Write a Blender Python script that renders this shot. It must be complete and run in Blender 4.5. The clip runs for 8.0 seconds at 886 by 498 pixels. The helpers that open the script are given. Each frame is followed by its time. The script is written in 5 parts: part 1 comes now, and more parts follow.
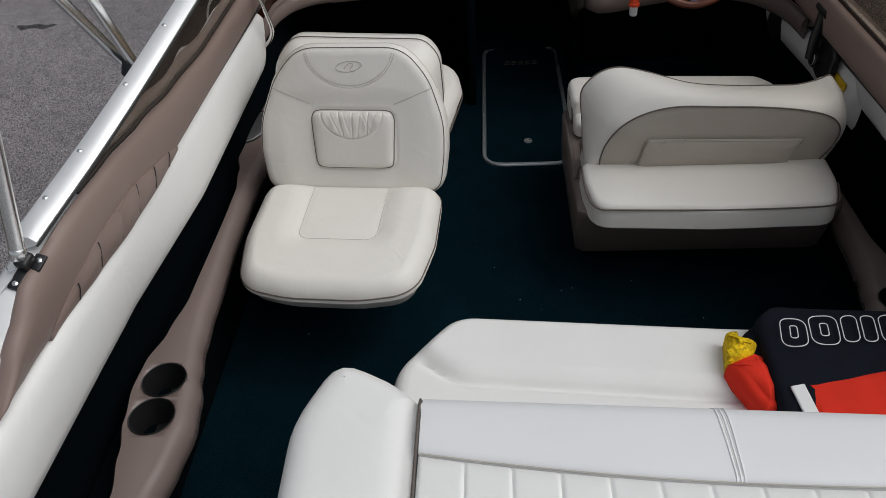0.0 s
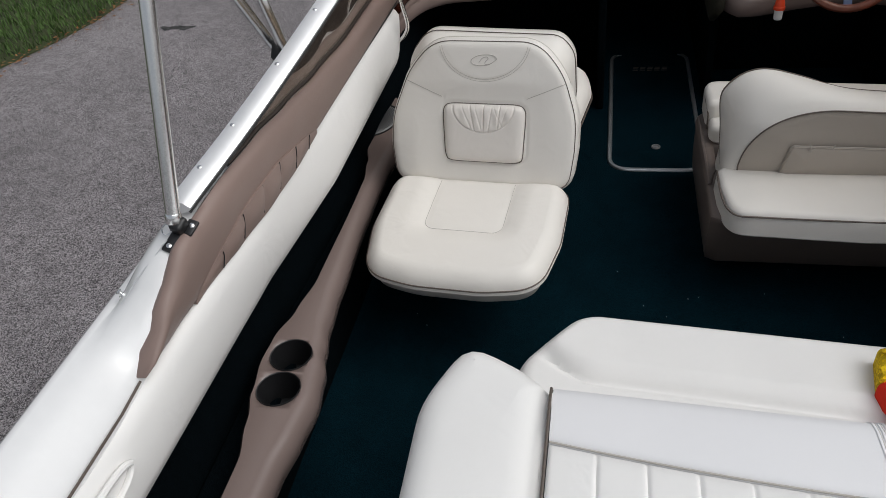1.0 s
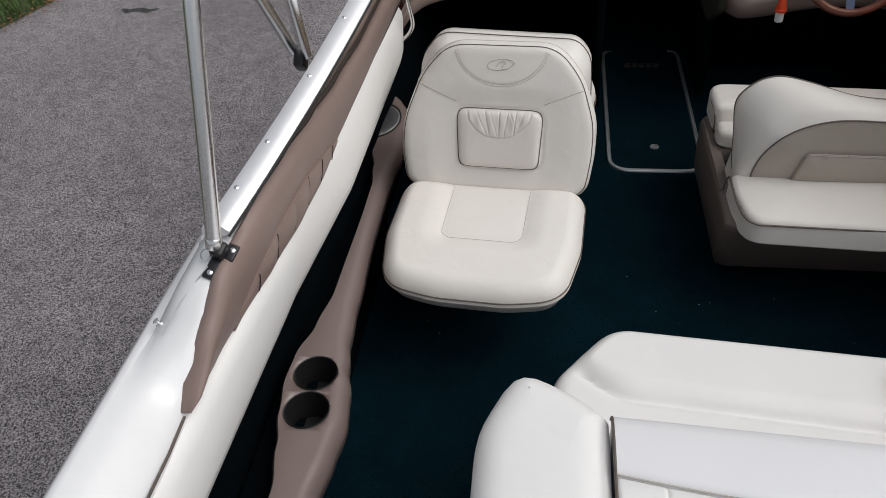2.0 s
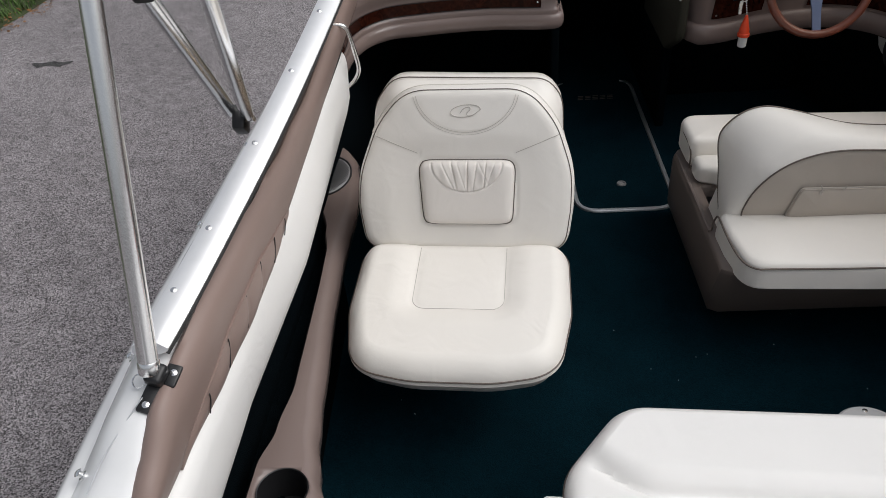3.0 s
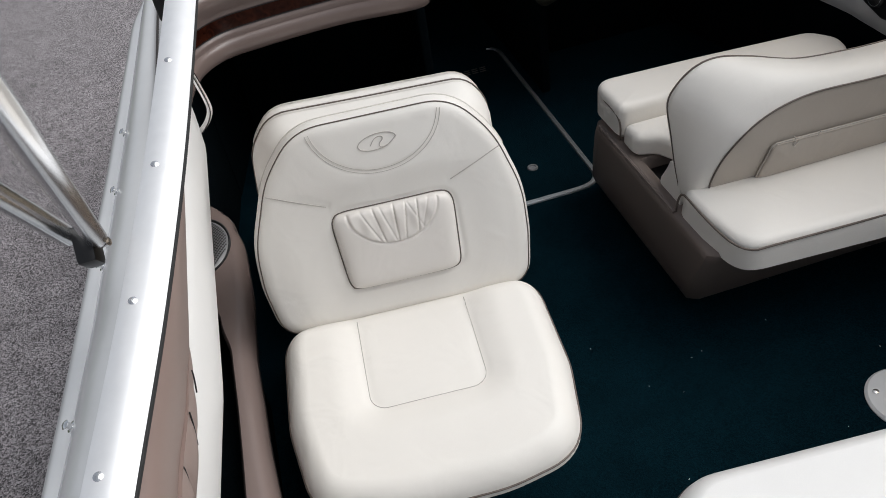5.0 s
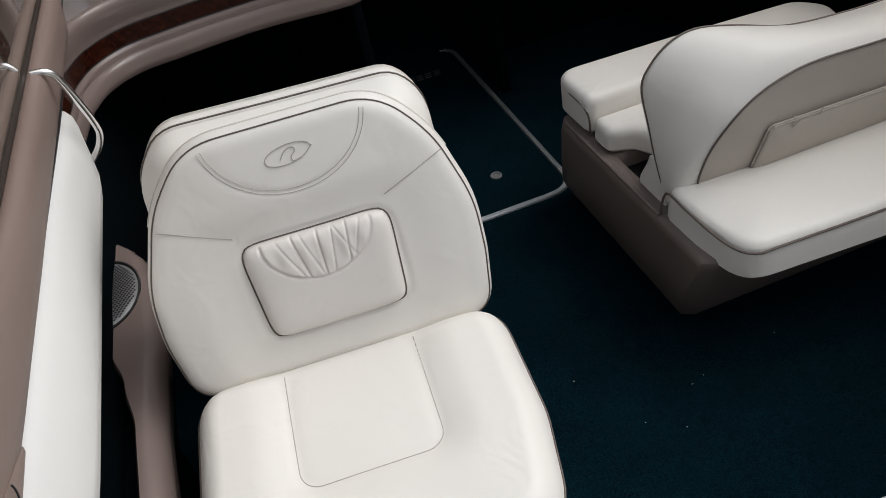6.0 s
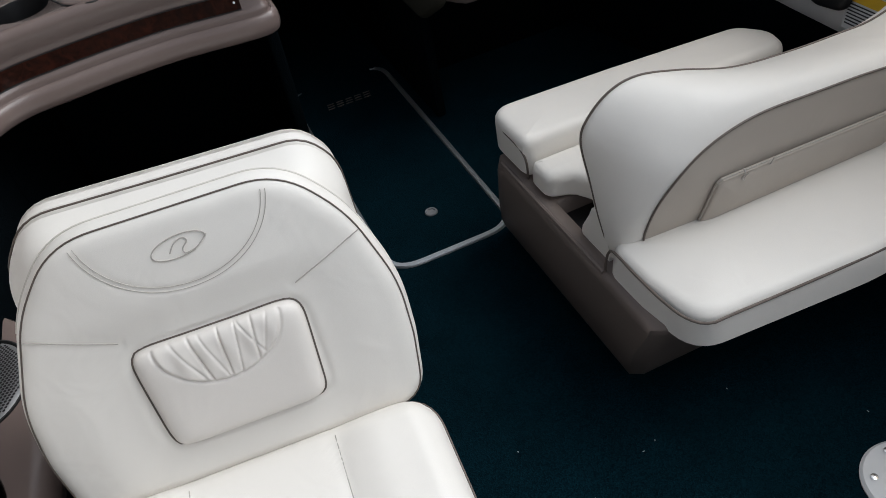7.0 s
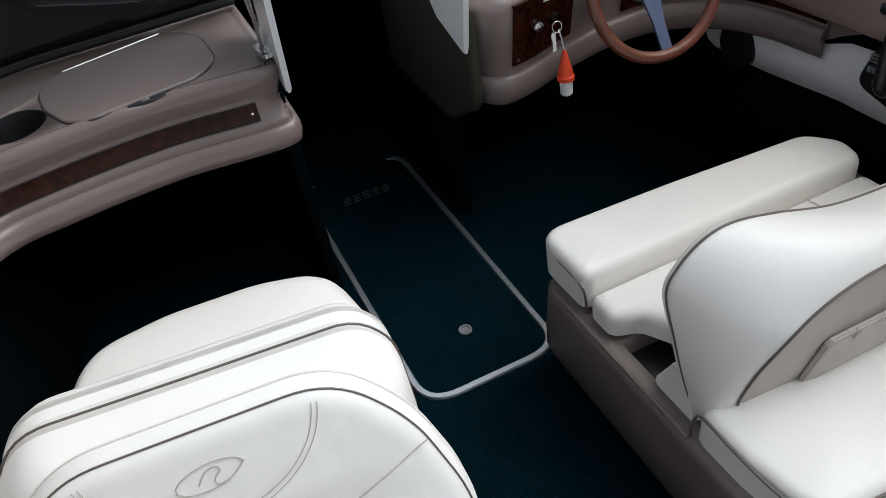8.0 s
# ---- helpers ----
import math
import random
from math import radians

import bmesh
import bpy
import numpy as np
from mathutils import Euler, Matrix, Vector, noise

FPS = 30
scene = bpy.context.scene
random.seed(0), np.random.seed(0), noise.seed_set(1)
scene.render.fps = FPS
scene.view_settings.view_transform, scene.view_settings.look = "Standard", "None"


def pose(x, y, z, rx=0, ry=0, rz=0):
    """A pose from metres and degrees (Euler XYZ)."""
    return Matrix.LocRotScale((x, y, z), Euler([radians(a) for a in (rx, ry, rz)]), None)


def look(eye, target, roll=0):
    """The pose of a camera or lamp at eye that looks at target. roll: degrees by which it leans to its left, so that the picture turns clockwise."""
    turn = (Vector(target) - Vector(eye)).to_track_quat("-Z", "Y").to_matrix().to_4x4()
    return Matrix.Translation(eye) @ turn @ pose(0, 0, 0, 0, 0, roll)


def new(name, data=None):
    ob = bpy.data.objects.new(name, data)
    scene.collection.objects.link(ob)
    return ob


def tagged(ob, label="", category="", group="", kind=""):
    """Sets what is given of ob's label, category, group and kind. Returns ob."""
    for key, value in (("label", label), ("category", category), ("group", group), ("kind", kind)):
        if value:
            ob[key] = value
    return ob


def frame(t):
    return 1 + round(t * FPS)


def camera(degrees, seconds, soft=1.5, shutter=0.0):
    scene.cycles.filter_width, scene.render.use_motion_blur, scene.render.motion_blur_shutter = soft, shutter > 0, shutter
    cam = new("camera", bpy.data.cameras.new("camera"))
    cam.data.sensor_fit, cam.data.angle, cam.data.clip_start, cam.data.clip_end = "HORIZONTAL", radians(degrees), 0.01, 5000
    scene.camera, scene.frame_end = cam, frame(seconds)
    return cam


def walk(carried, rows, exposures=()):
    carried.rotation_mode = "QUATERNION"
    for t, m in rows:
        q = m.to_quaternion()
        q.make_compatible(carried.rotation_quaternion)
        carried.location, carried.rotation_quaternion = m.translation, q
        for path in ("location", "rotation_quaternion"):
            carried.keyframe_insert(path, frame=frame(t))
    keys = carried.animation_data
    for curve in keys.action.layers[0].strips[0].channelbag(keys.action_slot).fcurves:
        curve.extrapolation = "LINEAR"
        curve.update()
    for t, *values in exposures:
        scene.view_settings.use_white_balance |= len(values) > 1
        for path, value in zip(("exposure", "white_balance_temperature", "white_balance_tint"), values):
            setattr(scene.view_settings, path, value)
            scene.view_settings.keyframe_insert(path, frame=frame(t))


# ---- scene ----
cam = camera(60.0, 8.0, 0.6)
PATH = [
    (0, (-0.13, 1.809, 1.54), (-0.265, 3.349, 0.273), -4.3),
    (0.5, (-0.157, 1.79, 1.523), (-0.417, 3.347, 0.295), -5.1),
    (1, (-0.191, 1.783, 1.498), (-0.587, 3.317, 0.277), -6.8),
    (1.2, (-0.218, 1.784, 1.504), (-0.638, 3.303, 0.273), -7.0),
    (2.3, (-0.401, 1.863, 1.548), (-0.598, 3.393, 0.274), -3.5),
    (2.5, (-0.419, 1.888, 1.523), (-0.578, 3.438, 0.269), -3.5),
    (3, (-0.462, 2.06, 1.471), (-0.581, 3.645, 0.257), -4.8),
    (3.5, (-0.493, 2.389, 1.466), (-0.649, 3.942, 0.215), -10.4),
    (4, (-0.517, 2.479, 1.447), (-0.588, 4.017, 0.17), -10.5),
    (4.5, (-0.577, 2.506, 1.407), (-0.458, 4.013, 0.097), -9.3),
    (4.7, (-0.62, 2.491, 1.403), (-0.414, 3.979, 0.083), -8.6),
    (5.8, (-0.539, 2.627, 1.232), (-0.228, 4.151, -0.026), -11.7),
    (6, (-0.509, 2.685, 1.208), (-0.208, 4.189, -0.075), -12.8),
    (6.5, (-0.434, 2.785, 1.198), (-0.118, 4.222, -0.157), -14.1),
    (7, (-0.406, 2.848, 1.221), (0.007, 4.284, -0.109), -11.6),
    (7.5, (-0.408, 2.955, 1.231), (0.07, 4.424, -0.04), -10.0),
    (8, (-0.395, 3.117, 1.258), (0.082, 4.601, 0.005), -11.0),
]
walk(cam, [(t, look(eye, target, roll)) for t, eye, target, roll in PATH],
     [(0.0, -0.72, 6360, 8), (1.0, -0.55, 6400, 9), (2.5, -0.46, 6440, 10), (3.5, -0.22, 6400, 10), (4.5, -0.20, 6370, 9), (6.0, -0.34, 6360, 9), (7.0, -0.20, 6150, 8), (8.0, 0.10, 6000, 7)])

# ---- world, sun, exposure ----
world = bpy.data.worlds.new("overcast_sky")
scene.world = world
world.use_nodes = True
wn, wl = world.node_tree.nodes, world.node_tree.links
sky = wn.new("ShaderNodeTexSky")
sky.sky_type, sky.sun_disc = "NISHITA", False
sky.sun_elevation, sky.sun_rotation = radians(52), radians(82)
sky.air_density, sky.dust_density = 1.0, 4.0
grey = wn.new("ShaderNodeHueSaturation")
grey.inputs["Saturation"].default_value = 0.3
wl.new(sky.outputs[0], grey.inputs["Color"])
wl.new(grey.outputs[0], wn["Background"].inputs["Color"])
wn["Background"].inputs["Strength"].default_value = 0.15
sun_data = bpy.data.lights.new("sun", "SUN")
sun_data.energy, sun_data.angle, sun_data.color = 1.6, radians(50), (1.0, 0.995, 0.98)
sun = new("sun", sun_data)
sun.matrix_world = look((5.0, 0.3, 7.5), (0, 2.5, 0))


# ---- materials ----
def material(name, colour, rough=0.5, metal=0.0, spec=0.5, var=0.06, grain=300.0, bump=0.1, stain=4.0, coat=0.0, sheen=0.0, depth=0.001, crease=0.0):
    """A surface with a fine grain, a coarse drift of tone and relief."""
    m = bpy.data.materials.new(name)
    m.use_nodes = True
    n, l = m.node_tree.nodes, m.node_tree.links
    b = n["Principled BSDF"]
    b.inputs["Roughness"].default_value, b.inputs["Metallic"].default_value = rough, metal
    b.inputs["Specular IOR Level"].default_value = spec
    b.inputs["Coat Weight"].default_value = coat
    b.inputs["Sheen Weight"].default_value = sheen
    co = n.new("ShaderNodeTexCoord")
    fine, coarse = n.new("ShaderNodeTexNoise"), n.new("ShaderNodeTexNoise")
    fine.inputs["Scale"].default_value, coarse.inputs["Scale"].default_value = grain, stain
    fine.inputs["Detail"].default_value, coarse.inputs["Detail"].default_value = 3.0, 5.0
    for t in (fine, coarse):
        l.new(co.outputs["Object"], t.inputs["Vector"])
    add = n.new("ShaderNodeMath")
    add.operation = "ADD"
    l.new(fine.outputs["Fac"], add.inputs[0])
    l.new(coarse.outputs["Fac"], add.inputs[1])
    ramp = n.new("ShaderNodeValToRGB")
    dark, light = [c * (1 - var) for c in colour], [min(1.0, c * (1 + var)) for c in colour]
    ramp.color_ramp.elements[0].position, ramp.color_ramp.elements[1].position = 0.35, 0.65
    ramp.color_ramp.elements[0].color, ramp.color_ramp.elements[1].color = (*dark, 1), (*light, 1)
    half = n.new("ShaderNodeMath")
    half.operation = "MULTIPLY"
    half.inputs[1].default_value = 0.5
    l.new(add.outputs[0], half.inputs[0])
    l.new(half.outputs[0], ramp.inputs["Fac"])
    l.new(ramp.outputs["Color"], b.inputs["Base Color"])
    if bump:
        bp = n.new("ShaderNodeBump")
        bp.inputs["Strength"].default_value, bp.inputs["Distance"].default_value = bump, depth
        l.new(fine.outputs["Fac"], bp.inputs["Height"])
        l.new(bp.outputs["Normal"], b.inputs["Normal"])
        if crease:
            soft, cb = n.new("ShaderNodeTexNoise"), n.new("ShaderNodeBump")
            soft.inputs["Scale"].default_value, soft.inputs["Detail"].default_value, soft.inputs["Distortion"].default_value = 11.0, 2.5, 0.8
            l.new(co.outputs["Object"], soft.inputs["Vector"])
            cb.inputs["Strength"].default_value, cb.inputs["Distance"].default_value = crease, 0.012
            l.new(soft.outputs["Fac"], cb.inputs["Height"])
            l.new(cb.outputs["Normal"], bp.inputs["Normal"])
    return m


def speckled(name, low, high, scale, rough, bump, depth, drift=0.25, spec=0.25):
    """A surface of small grains of unlike tone (asphalt, carpet)."""
    m = bpy.data.materials.new(name)
    m.use_nodes = True
    n, l = m.node_tree.nodes, m.node_tree.links
    b = n["Principled BSDF"]
    b.inputs["Roughness"].default_value = rough
    b.inputs["Specular IOR Level"].default_value = spec
    co = n.new("ShaderNodeTexCoord")
    cell, big, mid = n.new("ShaderNodeTexVoronoi"), n.new("ShaderNodeTexNoise"), n.new("ShaderNodeTexNoise")
    cell.inputs["Scale"].default_value, big.inputs["Scale"].default_value, mid.inputs["Scale"].default_value = scale, 0.7, 9.0
    big.inputs["Detail"].default_value, mid.inputs["Detail"].default_value = 6.0, 5.0
    for t in (cell, big, mid):
        l.new(co.outputs["Object"], t.inputs["Vector"])
    sep = n.new("ShaderNodeSeparateColor")
    l.new(cell.outputs["Color"], sep.inputs[0])
    ramp = n.new("ShaderNodeValToRGB")
    ramp.color_ramp.elements[0].color, ramp.color_ramp.elements[1].color = (*low, 1), (*high, 1)
    ramp.color_ramp.elements[0].position, ramp.color_ramp.elements[1].position = 0.1, 0.95
    l.new(sep.outputs[0], ramp.inputs["Fac"])
    mix = n.new("ShaderNodeMixRGB")
    mix.blend_type = "MULTIPLY"
    mix.inputs["Fac"].default_value = 1.0
    both = n.new("ShaderNodeMath")
    both.operation = "ADD"
    l.new(big.outputs["Fac"], both.inputs[0])
    l.new(mid.outputs["Fac"], both.inputs[1])
    tone = n.new("ShaderNodeMapRange")
    tone.inputs["From Min"].default_value, tone.inputs["From Max"].default_value = 0.6, 1.4
    tone.inputs["To Min"].default_value, tone.inputs["To Max"].default_value = 1 - drift, 1 + drift
    l.new(both.outputs[0], tone.inputs["Value"])
    l.new(ramp.outputs["Color"], mix.inputs["Color1"])
    l.new(tone.outputs[0], mix.inputs["Color2"])
    l.new(mix.outputs[0], b.inputs["Base Color"])
    bp = n.new("ShaderNodeBump")
    bp.inputs["Strength"].default_value, bp.inputs["Distance"].default_value = bump, depth
    l.new(cell.outputs["Distance"], bp.inputs["Height"])
    l.new(bp.outputs["Normal"], b.inputs["Normal"])
    return m


def burl_wood(name):
    m = bpy.data.materials.new(name)
    m.use_nodes = True
    n, l = m.node_tree.nodes, m.node_tree.links
    b = n["Principled BSDF"]
    b.inputs["Roughness"].default_value, b.inputs["Coat Weight"].default_value = 0.16, 0.04
    b.inputs["Specular IOR Level"].default_value = 0.15
    co, t = n.new("ShaderNodeTexCoord"), n.new("ShaderNodeTexNoise")
    t.inputs["Scale"].default_value, t.inputs["Detail"].default_value, t.inputs["Distortion"].default_value = 42.0, 6.0, 1.5
    l.new(co.outputs["Object"], t.inputs["Vector"])
    r = n.new("ShaderNodeValToRGB")
    r.color_ramp.elements[0].position, r.color_ramp.elements[1].position = 0.35, 0.7
    r.color_ramp.elements[0].color, r.color_ramp.elements[1].color = (0.012, 0.0028, 0.0018, 1), (0.045, 0.0115, 0.006, 1)
    l.new(t.outputs["Fac"], r.inputs["Fac"])
    l.new(r.outputs["Color"], b.inputs["Base Color"])
    return m


def tinted_glass(name, colour):
    m = bpy.data.materials.new(name)
    m.use_nodes = True
    b = m.node_tree.nodes["Principled BSDF"]
    b.inputs["Base Color"].default_value = (*colour, 1)
    b.inputs["Roughness"].default_value, b.inputs["Transmission Weight"].default_value = 0.02, 1.0
    b.inputs["IOR"].default_value = 1.45
    return m


VINYL = material("ivory_vinyl", (0.795, 0.763, 0.714), 0.42, var=0.025, grain=900, bump=0.12, stain=5, spec=0.4, crease=0.22)
WHITE_VINYL = material("white_vinyl", (0.84, 0.828, 0.808), 0.42, var=0.025, grain=900, bump=0.12, stain=5, spec=0.4, crease=0.2)
BAND = material("cool_white_vinyl", (0.80, 0.795, 0.805), 0.45, var=0.02, grain=900, bump=0.1, stain=4, spec=0.35)
# Sand vinyl darkened so the overhang's shade on the helm backrest sits in its colour.
SHADED_SAND = material("shaded_sand_vinyl", (0.455, 0.407, 0.355), 0.45, var=0.025, grain=900, bump=0.12, stain=6, spec=0.35, crease=0.25)
PILLOW = material("warm_ivory_vinyl", (0.75, 0.71, 0.665), 0.42, var=0.025, grain=900, bump=0.12, stain=6, spec=0.4, crease=0.25)
PIPING = material("dark_piping", (0.115, 0.092, 0.077), 0.5, var=0.2, grain=200, bump=0)
# Thread tone that also holds the shade of the seams and creases it draws.
SEAM = material("seam_shadow_thread", (0.46, 0.43, 0.39), 0.7, var=0.1, grain=300, bump=0)
THREAD = material("light_thread", (0.6, 0.57, 0.52), 0.7, var=0.1, grain=300, bump=0)
TAUPE = material("taupe_moulded_plastic", (0.205, 0.156, 0.142), 0.27, coat=0.25, var=0.05, grain=700, bump=0.15, stain=3, spec=0.4)
TAUPE_PAD = material("taupe_vinyl", (0.255, 0.185, 0.162), 0.45, var=0.04, grain=900, bump=0.12, stain=4, spec=0.35)
BASE = material("brown_grey_base", (0.165, 0.132, 0.115), 0.5, var=0.05, grain=500, bump=0.1, stain=4)
OLIVE = material("dark_olive_lining", (0.040, 0.038, 0.029), 0.8, var=0.12, grain=500, bump=0.3, stain=5, spec=0.1)
CARPET = speckled("dark_teal_carpet", (0.0009, 0.0066, 0.0105), (0.0026, 0.0168, 0.0245), 420, 0.95, 0.5, 0.003, 0.3, 0.03)
# Near-black version of CARPET's weave, for sides, footwells, bulkheads and seat bases.
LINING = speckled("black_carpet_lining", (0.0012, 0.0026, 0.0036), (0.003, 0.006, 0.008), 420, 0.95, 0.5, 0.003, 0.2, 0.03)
GELCOAT = material("white_gelcoat", (0.80, 0.80, 0.80), 0.22, var=0.015, grain=40, bump=0.02, stain=3, coat=0.3)
ALU = material("bright_aluminium", (0.84, 0.84, 0.85), 0.34, metal=0.35, var=0.03, grain=60, bump=0.05)
STEEL = material("polished_steel", (0.86, 0.86, 0.86), 0.24, metal=1.0, var=0.03, grain=20, bump=0.0)
TRIM = material("grey_metal_trim", (0.75, 0.77, 0.78), 0.40, metal=0.92, var=0.06, grain=120, bump=0.1)
GRILLE = material("grey_grille_metal", (0.28, 0.28, 0.285), 0.45, metal=0.4, var=0.08, grain=200, bump=0.05)
BLACK = material("black_plastic", (0.012, 0.012, 0.013), 0.4, var=0.2, grain=300, bump=0.1)
BROWN = material("dark_brown_rubber", (0.035, 0.024, 0.019), 0.5, var=0.2, grain=200, bump=0.1)
RUBBER = material("black_rubber", (0.02, 0.02, 0.02), 0.7, var=0.2, grain=300, bump=0.1)
WOOD = burl_wood("dark_burl_wood")
RIMWOOD = material("red_brown_wood", (0.13, 0.038, 0.022), 0.28, var=0.25, grain=60, bump=0.05, stain=12, coat=0.5)
GLASS = tinted_glass("smoked_glass", (0.36, 0.345, 0.325))
SIDE_GLASS = tinted_glass("brown_smoked_glass", (0.34, 0.28, 0.22))
BLUE = material("blue_grey_metal", (0.10, 0.13, 0.22), 0.35, metal=0.6, var=0.05)
ORANGE = material("orange_plastic", (0.85, 0.075, 0.02), 0.45, var=0.04, bump=0.03)
WHITE = material("white_plastic", (0.8, 0.8, 0.8), 0.4, var=0.03, bump=0.03)
RED = material("red_fabric", (0.72, 0.034, 0.016), 0.9, var=0.12, grain=700, bump=0.4, stain=14, spec=0.2)
NAVY = material("black_fabric", (0.006, 0.008, 0.014), 0.9, var=0.2, grain=700, bump=0.4, stain=14, spec=0.15)
YELLOW = speckled("yellow_mesh_fabric", (0.55, 0.35, 0.005), (0.98, 0.68, 0.010), 170, 0.85, 0.7, 0.002)
STICKER = material("yellow_sticker", (0.8, 0.5, 0.02), 0.4, var=0.03, bump=0)
PAPER = material("white_sticker", (0.7, 0.7, 0.68), 0.4, var=0.03, bump=0)
INK = material("dark_print", (0.03, 0.03, 0.03), 0.5, bump=0)
ASPHALT = speckled("grey_asphalt", (0.046, 0.043, 0.044), (0.44, 0.405, 0.415), 200, 0.9, 0.8, 0.005, 0.28)
SOIL = material("lawn_soil", (0.035, 0.045, 0.014), 0.95, var=0.4, grain=60, bump=0.5, stain=3, depth=0.01)
GRASS = material("grass_blade", (0.06, 0.115, 0.022), 0.7, var=0.4, grain=20, bump=0, stain=1.5)
LITTER = material("dry_leaf", (0.22, 0.10, 0.035), 0.8, var=0.5, grain=20, bump=0, stain=3)
PATCH = speckled("dark_asphalt_patch", (0.025, 0.025, 0.025), (0.10, 0.098, 0.096), 130, 0.9, 0.8, 0.006)


# ---- builders ----
def finish(bm, angle=38):
    bmesh.ops.recalc_face_normals(bm, faces=bm.faces)
    for f in bm.faces:
        f.smooth = True
    for e in bm.edges:
        if len(e.link_faces) == 2 and e.calc_face_angle(0) > radians(angle):
            e.smooth = False
    return bm


def mesh_object(name, bm, mat, angle=38):
    finish(bm, angle)
    me = bpy.data.meshes.new(name)
    bm.to_mesh(me)
    bm.free()
    me.materials.append(mat)
    return new(name, me)


def thing(name, at, label, category, group="", kind=""):
    ob = new(name)
    ob.empty_display_size = 0.05
    ob.location = at
    return tagged(ob, label, category, group, kind)


def part(name, bm, mat, parent, label="", angle=38):
    ob = mesh_object(name, bm, mat, angle)
    ob.parent = parent
    top = parent
    while top.parent:
        top = top.parent
    ob.matrix_parent_inverse = Matrix.Translation(-top.location) if parent is top else Matrix()
    return tagged(ob, label)


def solo(name, bm, mat, label, category, kind="", angle=38):
    return tagged(mesh_object(name, bm, mat, angle), label, category, "", kind)


def smooth_line(points, n=40, closed=False):
    """Points of a smooth curve through the given ones, evenly spaced."""
    p = [Vector(q) for q in points]
    k = len(p)
    out = []
    spans = k if closed else k - 1
    for i in range(spans):
        a, b = p[(i - 1) % k] if closed or i else p[0], p[i]
        c, d = p[(i + 1) % k], p[(i + 2) % k] if closed or i + 2 < k else p[-1]
        for j in range(16):
            t = j / 16
            out.append(0.5 * (2 * b + (c - a) * t + (2 * a - 5 * b + 4 * c - d) * t * t + (3 * b - a - 3 * c + d) * t ** 3))
    if not closed:
        out.append(p[-1].copy())
    return resample(out, n, closed)


def resample(pts, n, closed):
    pts = [Vector(q) for q in pts]
    loop = pts + [pts[0]] if closed else pts
    run = [0.0]
    for a, b in zip(loop, loop[1:]):
        run.append(run[-1] + (b - a).length)
    out, i = [], 0
    for k in range(n):
        s = run[-1] * k / (n if closed else n - 1)
        while i < len(run) - 2 and run[i + 1] < s:
            i += 1
        f = (s - run[i]) / max(1e-9, run[i + 1] - run[i])
        out.append(loop[i].lerp(loop[i + 1], min(1.0, f)))
    return out


def rounded(corners, n=96):
    """A closed outline from corners (x, y, radius), counter-clockwise."""
    pts, k = [], len(corners)
    for i, (x, y, r) in enumerate(corners):
        p, a, b = Vector((x, y)), Vector(corners[i - 1][:2]), Vector(corners[(i + 1) % k][:2])
        u, v = (a - p).normalized(), (b - p).normalized()
        half = max(0.01, math.acos(max(-1, min(1, u.dot(v)))) / 2)
        cut = min(r / math.tan(half), 0.49 * (a - p).length, 0.49 * (b - p).length)
        s, e = p + u * cut, p + v * cut
        for j in range(9):
            t = j / 8
            pts.append((1 - t) ** 2 * s + 2 * t * (1 - t) * p + t * t * e)
    return [q.to_2d() for q in resample([q.to_3d() for q in pts], n, True)]


def tube(bm, points, r, closed=False, sides=8, flat=1.0):
    pts = [Vector(q) for q in points]
    k = len(pts)
    rings, side = [], None
    for i in range(k):
        a = pts[i - 1] if closed or i else pts[i]
        b = pts[(i + 1) % k] if closed or i < k - 1 else pts[i]
        d = (b - a).normalized()
        if side is None:
            side = d.orthogonal().normalized()
        side = (side - d * side.dot(d)).normalized()
        up = d.cross(side)
        rings.append([bm.verts.new(pts[i] + r * (math.cos(w) * side + flat * math.sin(w) * up)) for w in [2 * math.pi * j / sides for j in range(sides)]])
    for i in range(k if closed else k - 1):
        p, q = rings[i], rings[(i + 1) % k]
        shift = 0
        if closed and i == k - 1:
            shift = min(range(sides), key=lambda s: (p[0].co - q[s].co).length)
        for j in range(sides):
            bm.faces.new((p[j], p[(j + 1) % sides], q[(j + 1 + shift) % sides], q[(j + shift) % sides]))
    if not closed:
        bm.faces.new(rings[0][::-1])
        bm.faces.new(rings[-1])
    return bm


def loft(bm, rings, closed=True, caps=True):
    """Quads between rings of equal length."""
    vs = [[bm.verts.new(q) for q in ring] for ring in rings]
    n = len(vs[0])
    for a, b in zip(vs, vs[1:]):
        for j in range(n if closed else n - 1):
            bm.faces.new((a[j], a[(j + 1) % n], b[(j + 1) % n], b[j]))
    if caps and closed:
        bm.faces.new(vs[0][::-1])
        bm.faces.new(vs[-1])
    return bm


